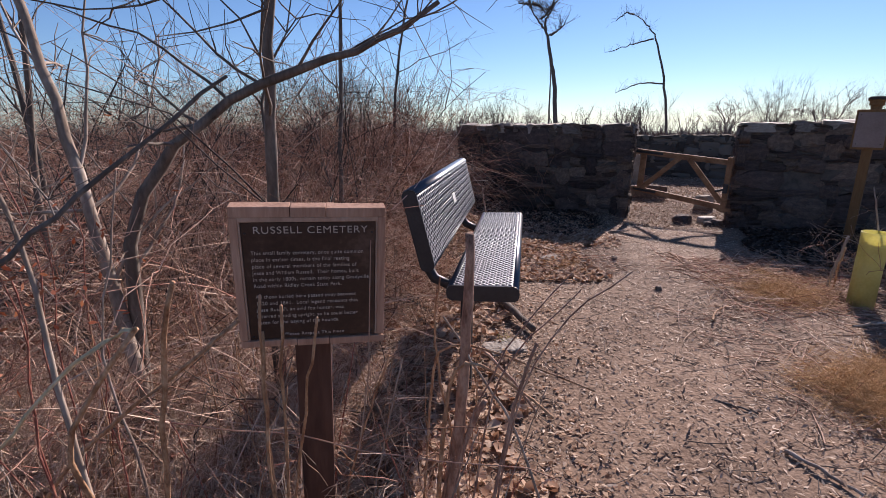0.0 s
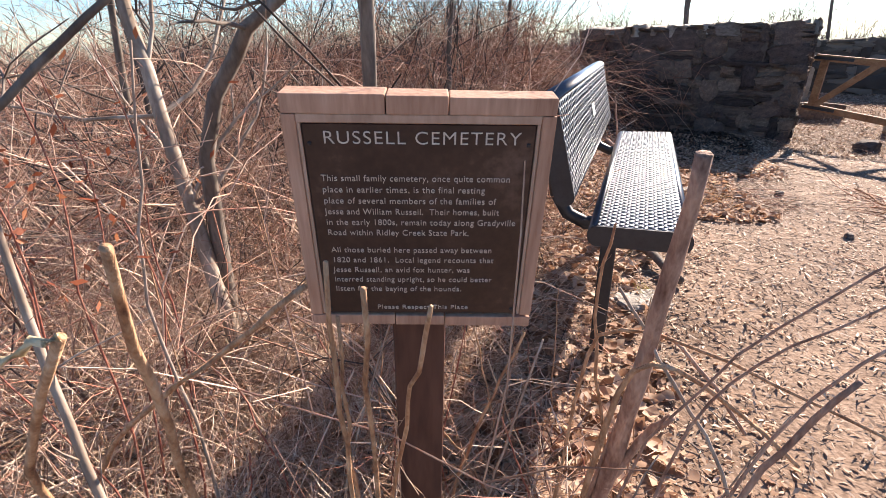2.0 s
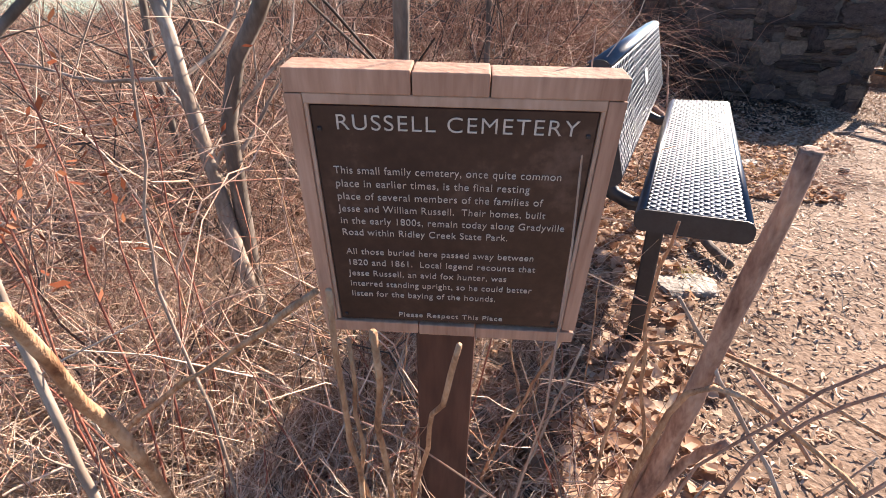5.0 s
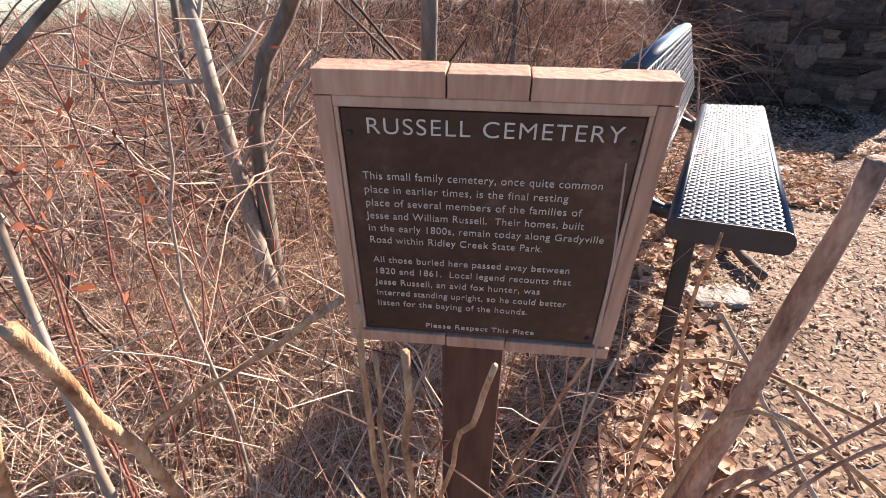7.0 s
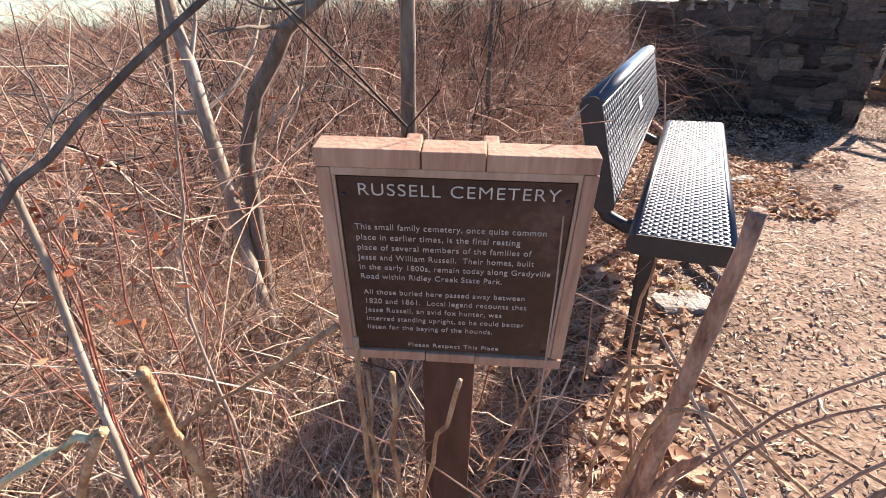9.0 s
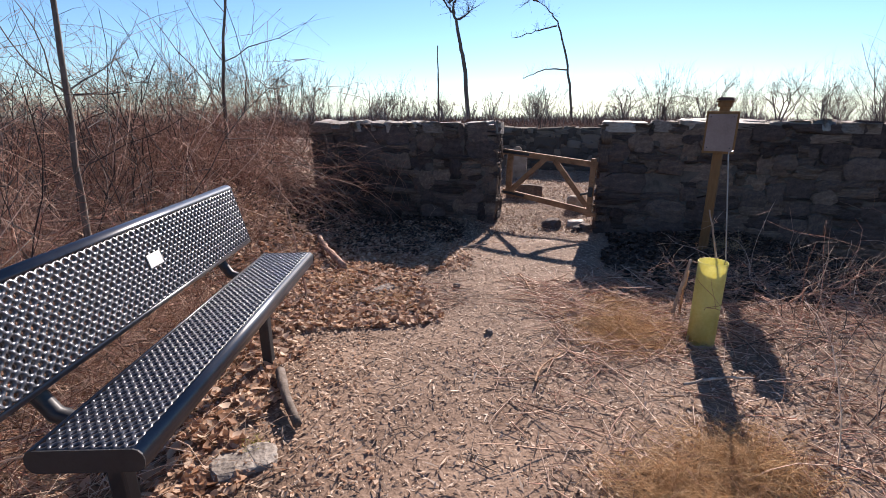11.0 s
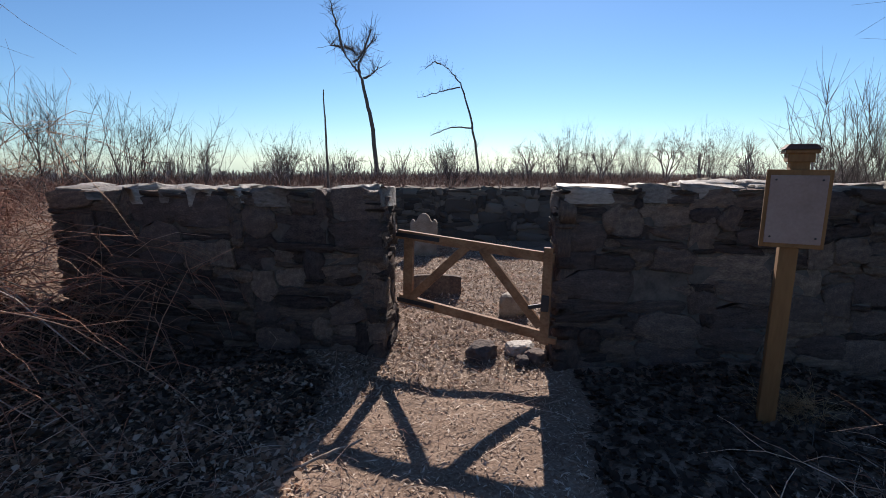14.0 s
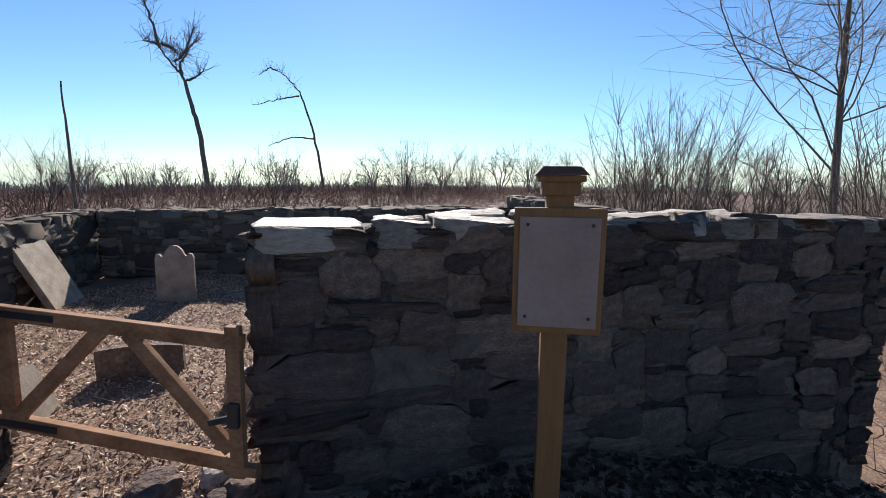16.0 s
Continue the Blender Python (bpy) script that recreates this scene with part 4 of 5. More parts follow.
for i, (az, dist, height) in enumerate([(29.5, 75, 8.0), (33.0, 82, 9.0), (37.5, 70, 7.6), (44.2, 66, 8.4), (47.5, 88, 8.4), (19.0, 84, 7.4), (52.0, 80, 8.6), (57.5, 90, 9.0), (8.5, 85, 6.8), (1.5, 78, 6.6), (66.0, 78, 9.2), (71.0, 70, 8.6), (-7.0, 74, 6.6)]):
    far_tree(az, dist, height, 310 + i)
for i, (az, dist, height) in enumerate([(-11.5, 19, 3.6), (-17.5, 17, 3.3), (-24.0, 17, 3.2), (2.0, 26, 3.4), (20.8, 26, 3.2)]):
    far_tree(az, dist, height, 340 + i, (2.0, 3.6), 0.026, M_TWIG, 0.5)

# distant wood on the horizon
r = np.random.default_rng(51)
chunks = []
for _ in range(150):
    az, dist = r.uniform(-75, 125), r.uniform(95, 170)
    x, y = polar(az, dist)
    hgt = r.uniform(2.5, 5.5) * (1.8 if r.random() < 0.16 else 1)
    n = 18
    s0 = np.tile([[x, y, ground_z(x, y)]], (n, 1)) + np.stack([r.normal(0, 0.9, n), r.normal(0, 0.9, n), np.zeros(n)], -1)
    d = np.stack([r.normal(0, 0.33, n), r.normal(0, 0.33, n), np.ones(n)], -1)
    P = bend_line(s0, d, hgt * r.uniform(0.7, 1.1, n), 5, 0.1, np.zeros(n), r)
    chunks.append(tubes(P, np.full((n, 1), 0.09) * np.linspace(1, 0.35, 5)[None], 3))
    m = 44
    src, k = r.integers(0, n, m), r.integers(1, 5, m)
    Q = bend_line(P[src, k], r.normal(0, 1, (m, 3)) + np.array([0, 0, 0.6]), hgt * r.uniform(0.12, 0.3, m), 3, 0.2, np.zeros(m), r)
    chunks.append(tubes(Q, np.full((m, 1), 0.05) * np.linspace(1, 0.4, 3)[None], 3))
stuff("far_wood", chunks, M_FAR_HAZED, "grey-brown leafless wood along the horizon, paled in colour for haze", "woods")
x, y = scatter(6000, -160, 200, 60, 190, r, lambda a, b: np.hypot(a, b) < 60)
P = bend_line(np.stack([x, y, ground_z(x, y)], -1), np.stack([r.normal(0, 0.4, len(x)), r.normal(0, 0.4, len(x)), np.ones(len(x))], -1), r.uniform(0.9, 2.0, len(x)), 3, 0.1, np.zeros(len(x)), r)
stuff("far_brush", [tubes(P, np.full((len(x), 3), 0.07), 3)], M_FAR_HAZED, "far brown scrub below the horizon", "brush")

# small trees by the sign and the bench
def sapling(name, line, r0, r1, material, label, seed, limbs=6, limb_len=0.7, twigs=40, k=7):
    """A young tree along a given bent line, with side branches and twigs."""
    r = np.random.default_rng(seed)
    t = thing(name, Matrix.Translation(line[0]), label, "tree")
    key = np.array(line, float) - np.array(line[0], float)
    n = 16
    at = np.linspace(0, len(key) - 1, n)
    P = np.stack([np.interp(at, np.arange(len(key)), key[:, c]) for c in range(3)], -1)
    P[1:-1] = (P[:-2] + 2 * P[1:-1] + P[2:]) / 4 + r.normal(0, 0.006, (n - 2, 3))
    R = np.linspace(r0, r1, n) * r.uniform(0.92, 1.08, n)
    V, F = tubes(P[None], R[None], k)
    under(new("trunk", raw_mesh("trunk", V, F, material, True)), t)
    src = []
    for i in range(limbs):
        j = r.integers(n // 3, n - 1)
        d = np.array([[r.normal(0, 0.9), r.normal(0, 0.7), r.uniform(0.1, 0.9)]])
        L = bend_line(P[None, j], d, np.array([limb_len * r.uniform(0.6, 1.3)]), 8, 0.14, np.array([-0.2]), r)
        V, F = tubes(L, R[j] * 0.36 * np.linspace(1, 0.3, 8)[None], 5)
        under(new("limb", raw_mesh("limb", V, F, material, True)), t)
        src.append(L[0])
    if twigs and src:
        src = np.array(src)
        a, b = r.integers(0, len(src), twigs), r.integers(2, 8, twigs)
        Q = bend_line(src[a, b], r.normal(0, 1, (twigs, 3)) + np.array([0, 0, 0.5]), limb_len * r.uniform(0.15, 0.5, twigs), 4, 0.2, np.zeros(twigs), r)
        V, F = tubes(Q, np.full((twigs, 1), max(0.0016, r1 * 0.25)) * np.linspace(1, 0.4, 4)[None], 3)
        tagged(under(new("twig", raw_mesh("twig", V, F, material, True)), t), kind="stuff")
    return t


sapling("dead_sapling", [(3.75, 17.2, -0.1), (3.73, 17.2, 1.0), (3.72, 17.2, 2.1), (3.71, 17.2, 3.25)], 0.045, 0.015, M_BARK, "thin limbless dead sapling beyond the wall", 69, 0, 0.2, 0)
sapling("young_tree", [(-0.60, 3.02, -0.02), (-0.58, 3.01, 0.84), (-0.52, 2.97, 1.36), (-0.47, 2.95, 1.9), (-0.44, 2.97, 3.1)], 0.032, 0.018, M_BARK, "slim grey young tree rising out of the brush behind the sign", 61, 7, 0.9, 60)
sapling("young_tree", [(-1.02, 2.68, -0.02), (-1.10, 2.71, 0.5), (-1.19, 2.76, 0.89), (-1.30, 2.84, 1.37), (-1.42, 2.92, 1.75), (-1.62, 3.0, 2.5)], 0.030, 0.016, M_PALE, "pale peeling sapling leaning over the briars", 62, 8, 0.8, 60)
sapling("arching_limb", [(-1.12, 2.75, -0.02), (-1.114, 2.75, 0.948), (-0.95, 2.75, 1.184), (-0.821, 2.75, 1.333), (-0.642, 2.75, 1.455), (-0.424, 2.75, 1.579), (-0.204, 2.75, 1.639), (-0.044, 2.75, 1.689), (0.085, 2.75, 1.734), (0.199, 2.75, 1.828)], 0.030, 0.008, M_BARK, "long dark branch arching over the sign", 63, 12, 0.55, 80, 6)
sapling("young_tree", [(-0.75, 5.35, 0.0), (-0.72, 5.4, 1.2), (-0.66, 5.45, 2.4), (-0.6, 5.45, 3.4)], 0.026, 0.010, M_BARK, "slim dark sapling in the thicket", 64, 5, 0.7, 30)
sapling("young_tree", [(-0.56, 8.7, 0.0), (-0.54, 8.7, 1.0), (-0.50, 8.7, 1.8), (-0.38, 8.7, 2.7), (-0.2, 8.7, 3.4), (-0.13, 8.7, 4.0)], 0.033, 0.008, M_BARK, "slim leafless sapling with wide side branches", 65, 14, 1.25, 70)
sapling("dark_branch", [(-1.15, 1.35, -0.02), (-0.95, 1.45, 0.7), (-0.72, 1.66, 1.10), (-0.61, 1.75, 1.18), (-0.54, 1.82, 1.28), (-0.41, 1.93, 1.40), (-0.30, 2.05, 1.52)], 0.0065, 0.0045, M_BARK, "dark branch leaning across the briars", 66, 3, 0.35, 14, 6)
sapling("young_tree", [(-1.9, 3.4, 0.0), (-1.95, 3.4, 1.0), (-1.85, 3.45, 2.0), (-1.8, 3.45, 2.9)], 0.024, 0.008, M_BARK, "slim dark sapling in the thicket", 67, 9, 0.8, 60)
sapling("young_tree", [(-2.6, 4.2, 0.0), (-2.55, 4.2, 1.2), (-2.65, 4.25, 2.2), (-2.6, 4.3, 3.2)], 0.028, 0.008, M_BARK, "slim dark sapling in the thicket", 68, 9, 0.9, 60)


def stem(line, r0, r1, material, label, cut=True, name="cut_stem", side=0, seed=0):
    """One cane or stub along a bent line, its cut end closed; side: how many short side shoots."""
    r = np.random.default_rng(seed + 500)
    key = np.array(line, float)
    n = 12
    at = np.linspace(0, len(key) - 1, n)
    P = np.stack([np.interp(at, np.arange(len(key)), key[:, c]) for c in range(3)], -1)
    P[1:-1] = (P[:-2] + 2 * P[1:-1] + P[2:]) / 4 + r.normal(0, 0.0025, (n - 2, 3))
    R = np.linspace(r0, r1, n) * r.uniform(0.93, 1.09, n)
    P = np.concatenate([P, P[-1:] + (P[-1:] - P[-2:-1]) * 0.01])
    R = np.append(R, R[-1] * 0.05 if cut else R[-1] * 0.5)
    ch, shoots = [tubes(P[None] - key[0], R[None], 7)], []
    for _ in range(side):
        j = r.integers(3, n - 2)
        Q = bend_line(P[None, j] - key[0], r.normal(0, 1, (1, 3)) + np.array([0, 0, 0.8]), np.array([r.uniform(0.06, 0.22)]), 5, 0.15, np.zeros(1), r)
        shoots.append(tubes(Q, (r1 * 0.5) * np.linspace(1, 0.4, 5)[None], 4))
    v, f = join(ch)
    ob = new(name, raw_mesh(name, v, f, material, True))
    for v, f in shoots:
        under(new("shoot", raw_mesh("shoot", v, f, material, True)), ob)
    ob.location = key[0]
    return tagged(ob, label, "stem", group="stems round the sign")


M_STRIP = mat("torn_bast", [(0.40, 0.29, 0.16), (0.60, 0.47, 0.29), (0.74, 0.62, 0.43)], 40, 0.75, 0.6, 200, stretch=(1, 1, 0.3))
M_STUMP = mat("stump_bark", [(0.13, 0.068, 0.048), (0.26, 0.155, 0.115), (0.39, 0.255, 0.19), (0.50, 0.36, 0.28)], 36, 0.9, 1.0, 160, stretch=(1, 1, 0.3))
TAN, RED, GREY = "cut tan cane standing before the sign", "thin reddish cane beside the sign", "grey-brown cut sapling stump leaning over the path's edge"
stem([(-0.27, 1.98, -0.02), (-0.21, 1.83, 0.64), (-0.15, 1.73, 1.09)], 0.0048, 0.0030, M_CANE, TAN, seed=1)
stem([(-0.24, 1.99, -0.02), (-0.17, 1.83, 0.65), (-0.10, 1.70, 1.08)], 0.0046, 0.0030, M_CANE, TAN, seed=2)
stem([(-0.30, 2.10, -0.02), (-0.14, 1.90, 0.72), (-0.075, 1.80, 0.93), (-0.05, 1.76, 1.03)], 0.0042, 0.0028, M_CANE, TAN, seed=3)
stem([(-0.26, 1.96, -0.02), (-0.22, 1.86, 0.6), (-0.18, 1.80, 0.98)], 0.0048, 0.0025, M_CANE, TAN, seed=4)
stem([(-0.55, 1.90, -0.02), (-0.45, 1.79, 0.42), (-0.36, 1.69, 0.80), (-0.29, 1.62, 1.02), (-0.217, 1.562, 1.175)], 0.0062, 0.0044, M_CANE, "stout cut tan cane standing in the brush", seed=5)
stem([(-0.50, 1.72, -0.02), (-0.559, 1.72, 0.665), (-0.595, 1.74, 0.808), (-0.628, 1.78, 1.135), (-0.688, 1.80, 1.32)], 0.0075, 0.0042, M_PALE, "forked pale cane standing in the brush", cut=False, side=4, seed=6)
stem([(-0.525, 1.75, -0.02), (-0.515, 1.70, 0.55), (-0.515, 1.64, 0.774), (-0.471, 1.6, 0.881), (-0.290, 1.565, 1.095)], 0.0062, 0.0044, M_CANE, "stout tan cane snapped off at the top", seed=7)
stem([(-0.288, 1.563, 1.097), (-0.315, 1.55, 1.092), (-0.41, 1.52, 1.02), (-0.495, 1.5, 0.919)], 0.0042, 0.0026, M_STRIP, "pale torn strip hanging from the snapped cane", seed=240)
stem([(0.20, 2.28, -0.02), (0.262, 2.20, 0.38), (0.268, 2.14, 0.72), (0.28, 2.10, 0.95), (0.277, 2.05, 1.135)], 0.023, 0.0115, M_STUMP, GREY, seed=8)
stem([(0.25, 2.21, 0.30), (0.30, 2.17, 0.50), (0.335, 2.13, 0.60)], 0.012, 0.008, M_STUMP, "side stub of the cut sapling stump", seed=9)
stem([(0.13, 2.30, -0.02), (0.17, 2.25, 0.6), (0.19, 2.22, 0.75), (0.32, 2.13, 0.78), (0.43, 2.05, 0.77), (0.60, 1.95, 0.74)], 0.0048, 0.0026, M_CANE, "long pale cane arching over the path's edge", cut=False, seed=10)
stem([(0.20, 2.16, -0.02), (0.28, 2.11, 0.53), (0.39, 2.03, 0.85), (0.52, 1.95, 1.06)], 0.0036, 0.0016, M_STUMP, "thin brown cane reaching over the path", cut=False, seed=11)
stem([(0.26, 2.12, -0.02), (0.34, 2.07, 0.64), (0.41, 2.02, 0.83), (0.54, 1.94, 1.02)], 0.0036, 0.0016, M_STUMP, "thin brown cane reaching over the path", cut=False, seed=12)
stem([(0.60, 2.02, -0.02), (0.43, 2.07, 0.53), (0.31, 2.12, 0.71), (0.21, 2.16, 0.86)], 0.0046, 0.003, M_PALE, "pale cane leaning towards the bench", seed=13)
stem([(0.28, 2.22, -0.02), (0.24, 2.22, 0.42), (0.19, 2.23, 0.65), (0.18, 2.23, 0.84), (0.20, 2.23, 0.96)], 0.005, 0.0025, M_CANE, RED, cut=False, seed=14)
stem([(-0.16, 2.24, -0.02), (-0.08, 2.23, 0.36), (0.04, 2.21, 0.71)], 0.005, 0.003, M_CANE, TAN, seed=15)
stem([(-0.06, 2.25, -0.02), (-0.03, 2.24, 0.2), (0.08, 2.22, 0.69)], 0.005, 0.0025, M_PALE, TAN, seed=16)
stem([(0.32, 1.98, -0.02), (0.37, 1.96, 0.53), (0.42, 1.94, 0.8), (0.51, 1.90, 0.99), (0.62, 1.84, 1.10)], 0.0035, 0.0016, M_STUMP, "thin brown cane reaching over the path", cut=False, seed=17)
stem([(0.30, 2.02, -0.02), (0.38, 1.89, 0.73), (0.42, 1.84, 0.93)], 0.0055, 0.0036, M_STUMP, "stout dark cane at the path's edge", seed=18)
stem([(0.20, 2.24, 0.10), (0.25, 2.20, 0.50), (0.299, 2.20, 0.783), (0.396, 2.20, 0.662), (0.506, 2.20, 0.515)], 0.0062, 0.0040, M_STUMP, "brown cane bent over at a sharp angle", cut=False, seed=19)
stem([(0.18, 2.22, 0.05), (0.215, 2.12, 0.58), (0.25, 2.10, 0.76), (0.36, 2.08, 0.72), (0.52, 2.04, 0.60)], 0.0075, 0.0038, M_CANE, "reddish-tan cane arching over beside the stump", cut=False, seed=20)
stem([(-1.00, 2.02, 0.30), (-0.722, 1.90, 0.604), (-0.46, 1.90, 0.809), (-0.275, 1.90, 0.962)], 0.0062, 0.0048, M_CANE, "dark cut branch leaning across the undergrowth", seed=21)
stem([(-0.66, 1.98, -0.02), (-0.62, 2.0, 0.42), (-0.70, 2.05, 0.58), (-0.74, 2.05, 0.76), (-0.71, 2.05, 0.92), (-0.66, 2.05, 1.06), (-0.60, 2.05, 1.3)], 0.0042, 0.0022, M_PALE, "slender pale cane winding up through the briars", cut=False, side=5, seed=22)
M_REDCANE = mat("crimson_cane", [(0.14, 0.045, 0.032), (0.27, 0.09, 0.06), (0.42, 0.22, 0.15)], 14, 0.6, 0.2, 90)
for i, (x, y, h) in enumerate([(-0.78, 1.79, 1.2), (-0.77, 1.77, 1.15), (-0.86, 1.95, 1.3), (-0.95, 2.1, 1.25), (-0.8, 2.05, 0.95), (-1.0, 2.3, 1.3)]):
    stem([(x, y, -0.02), (x + 0.05, y + 0.05, h * 0.35), (x - 0.02, y + 0.08, h * 0.6), (x + 0.03, y + 0.1, h * 0.82), (x - 0.03, y + 0.1, h)], 0.0030, 0.0014, M_REDCANE, "slender crimson briar cane with side shoots", cut=False, name="briar_cane", side=14, seed=30 + i)
r = np.random.default_rng(99)
for i in range(46):
    x, y = r.uniform(-1.0, 0.35), r.uniform(1.85, 2.75)
    if y < 2.0 and x > -0.4:
        continue
    h = r.uniform(0.25, 0.75) * (1.3 if x < -0.4 else 0.9)
    dx, dy = r.normal(0, 0.16), r.normal(0.02, 0.10)
    stem([(x, y, -0.02), (x + dx * 0.4, y + dy * 0.4, h * 0.5), (x + dx, y + dy, h)], r.uniform(0.002, 0.004), 0.0016, (M_CANE, M_PALE, M_REDCANE, M_CANE)[i % 4], "short dry cane in the undergrowth round the sign", cut=bool(i % 2), name="dry_cane", side=int(r.integers(0, 5)), seed=60 + i)


# litter
def flakes(n, x0, x1, y0, y1, size, r, test, lift=0.008, tilt=0.5, ratio=(0.25, 0.6)):
    """Small curled flakes lying on the ground."""
    x, y = scatter(n, x0, x1, y0, y1, r, test)
    m = len(x)
    L = r.uniform(*size, m)
    W = L * r.uniform(*ratio, m)
    a = r.uniform(0, 2 * np.pi, m)
    ex = np.stack([np.cos(a), np.sin(a), r.normal(0, tilt, m)], -1)
    ey = np.stack([-np.sin(a), np.cos(a), r.normal(0, tilt, m)], -1)
    ex, ey = norm(ex) * L[:, None] / 2, norm(ey) * W[:, None] / 2
    c = np.stack([x, y, ground_z(x, y) + lift + np.abs(ex[:, 2]) * 0.6], -1)
    up = np.array([0, 0, 1.0]) * (L * r.uniform(-0.15, 0.25, m))[:, None]
    V = np.stack([c - ex, c - ey * 0.9 + up, c + ex, c + ey + up], 1).reshape(-1, 3)
    i = np.arange(m)[:, None] * 4
    return V, i + np.arange(4)[None]


def off_path(x, y):
    u, v = to_uv(x, y)
    return ((v > -0.05) & (v < 0.5) & ((u < -1.36) | (u > 0)))


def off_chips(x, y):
    """Chips are spread on the path alone: none in the wall or on the untrodden strips before it, which reach as far as
    its shade.
    """
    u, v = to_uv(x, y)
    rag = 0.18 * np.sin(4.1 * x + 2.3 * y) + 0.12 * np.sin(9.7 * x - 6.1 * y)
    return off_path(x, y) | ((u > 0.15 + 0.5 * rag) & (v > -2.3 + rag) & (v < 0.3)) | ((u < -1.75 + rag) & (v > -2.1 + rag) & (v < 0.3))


def bare_path(x, y):
    """The trodden middle of the path, where leaves do not gather."""
    mid = np.interp(y, [0, 2, 4, 6, 8], [1.3, 1.5, 1.8, 2.5, 3.5])
    half = np.interp(y, [0, 3, 6, 8], [0.95, 0.75, 0.7, 0.5])
    return off_path(x, y) | (np.abs(x - mid) < half * (0.8 + 0.3 * np.sin(5 * x + 3 * y)))


r = np.random.default_rng(71)
stuff("wood_chips", [flakes(70000, -0.6, 4.6, 0.9, 8.5, (0.010, 0.042), r, off_chips, 0.004, 0.32, (0.14, 0.42)), flakes(3500, 0.4, 4.0, 1.2, 8.0, (0.04, 0.10), r, off_chips, 0.006, 0.2, (0.06, 0.18)), flakes(44000, 2.4, 6.5, 7.5, 13.3, (0.018, 0.06), r, off_path, 0.006, 0.55, (0.15, 0.45))], M_CHIP, "pale wood chips and bark shreds strewn over the path", "wood chips")
stuff("leaf_litter", [flakes(24000, -3.0, 1.2, 1.3, 8.5, (0.012, 0.042), r, bare_path, 0.006, 0.28, (0.3, 0.7)), flakes(17000, -1.6, 2.4, 5.0, 8.2, (0.02, 0.07), r, bare_path, 0.012, 0.42, (0.3, 0.8)), flakes(5000, 3.0, 8.0, 1.5, 6.0, (0.018, 0.06), r, bare_path, 0.008, 0.4)], M_LEAF, "curled brown fallen leaves under the brush", "leaf litter")


def dead_leaves(n, x0, x1, y0, y1, size, r, test, lift=0.01):
    """Curled leaves: two wings folded along a bent midrib, lying at all angles."""
    x, y = scatter(n, x0, x1, y0, y1, r, test)
    m = len(x)
    L = r.uniform(*size, m)[:, None]
    W = L * r.uniform(0.22, 0.42, (m, 1))
    a = r.uniform(0, 2 * np.pi, m)
    e = norm(np.stack([np.cos(a), np.sin(a), r.normal(0, 0.30, m)], -1))
    f = norm(np.cross(norm(np.stack([r.normal(0, 0.35, m), r.normal(0, 0.35, m), np.ones(m)], -1)), e))
    g = np.cross(e, f)
    c = np.stack([x, y, ground_z(x, y) + lift + r.uniform(0, 0.02, m)], -1)
    fold, curl = r.uniform(-0.2, 0.5, (m, 1)) * W, r.uniform(-0.1, 0.35, (m, 1)) * L
    b0, tip = c - e * L / 2 + g * curl, c + e * L / 2 + g * curl
    m1, m2 = c - e * L * 0.17, c + e * L * 0.17
    l1, l2 = m1 + f * W + g * fold, m2 + f * W * 0.85 + g * fold
    r1, r2 = m1 - f * W + g * fold, m2 - f * W * 0.85 + g * fold
    V = np.stack([b0, m1, m2, tip, l1, l2, r1, r2], 1)
    V[..., 2] = np.maximum(V[..., 2], ground_z(V[..., 0], V[..., 1]) + 0.002)
    T = np.array([(0, 1, 4), (1, 2, 5), (1, 5, 4), (2, 3, 5), (0, 6, 1), (1, 7, 2), (1, 6, 7), (2, 7, 3)])
    return V.reshape(-1, 3), (T[None] + 8 * np.arange(m)[:, None, None]).reshape(-1, 3)


def not_west(x, y):
    """Beyond the edge of the western brush."""
    return x > np.interp(y, [1.3, 2.0, 3.0, 5.0, 6.5], [0.35, 0.62, 0.55, 0.75, 1.3]) + 0.08 * np.sin(11 * y)


# True outside the wall-foot strips, where the shade is put into the leaf colour.
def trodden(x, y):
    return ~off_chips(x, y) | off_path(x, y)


r = np.random.default_rng(72)
stuff("leaf_litter", [dead_leaves(11000, -2.6, 0.8, 1.5, 5.5, (0.035, 0.085), r, not_west)], M_LEAF, "pale curled oak leaves piled under the briars and the sign", "leaf litter")
stuff("leaf_litter", [dead_leaves(10000, -1.6, 2.0, 5.0, 7.8, (0.03, 0.08), r, lambda x, y: bare_path(x, y) | (to_uv(x, y)[1] > -2.0))], M_LEAF, "curled russet leaves drifted before the graveyard wall", "leaf litter")
# Leaves in the wall's shade, their colour darkened to deepen it.
stuff("leaf_litter", [dead_leaves(34000, -0.6, 8.5, 4.6, 9.6, (0.03, 0.08), r, trodden, 0.004)], M_SHADE_LEAF, "fallen leaves along the wall's foot, coloured dark to deepen its shade", "leaf litter")


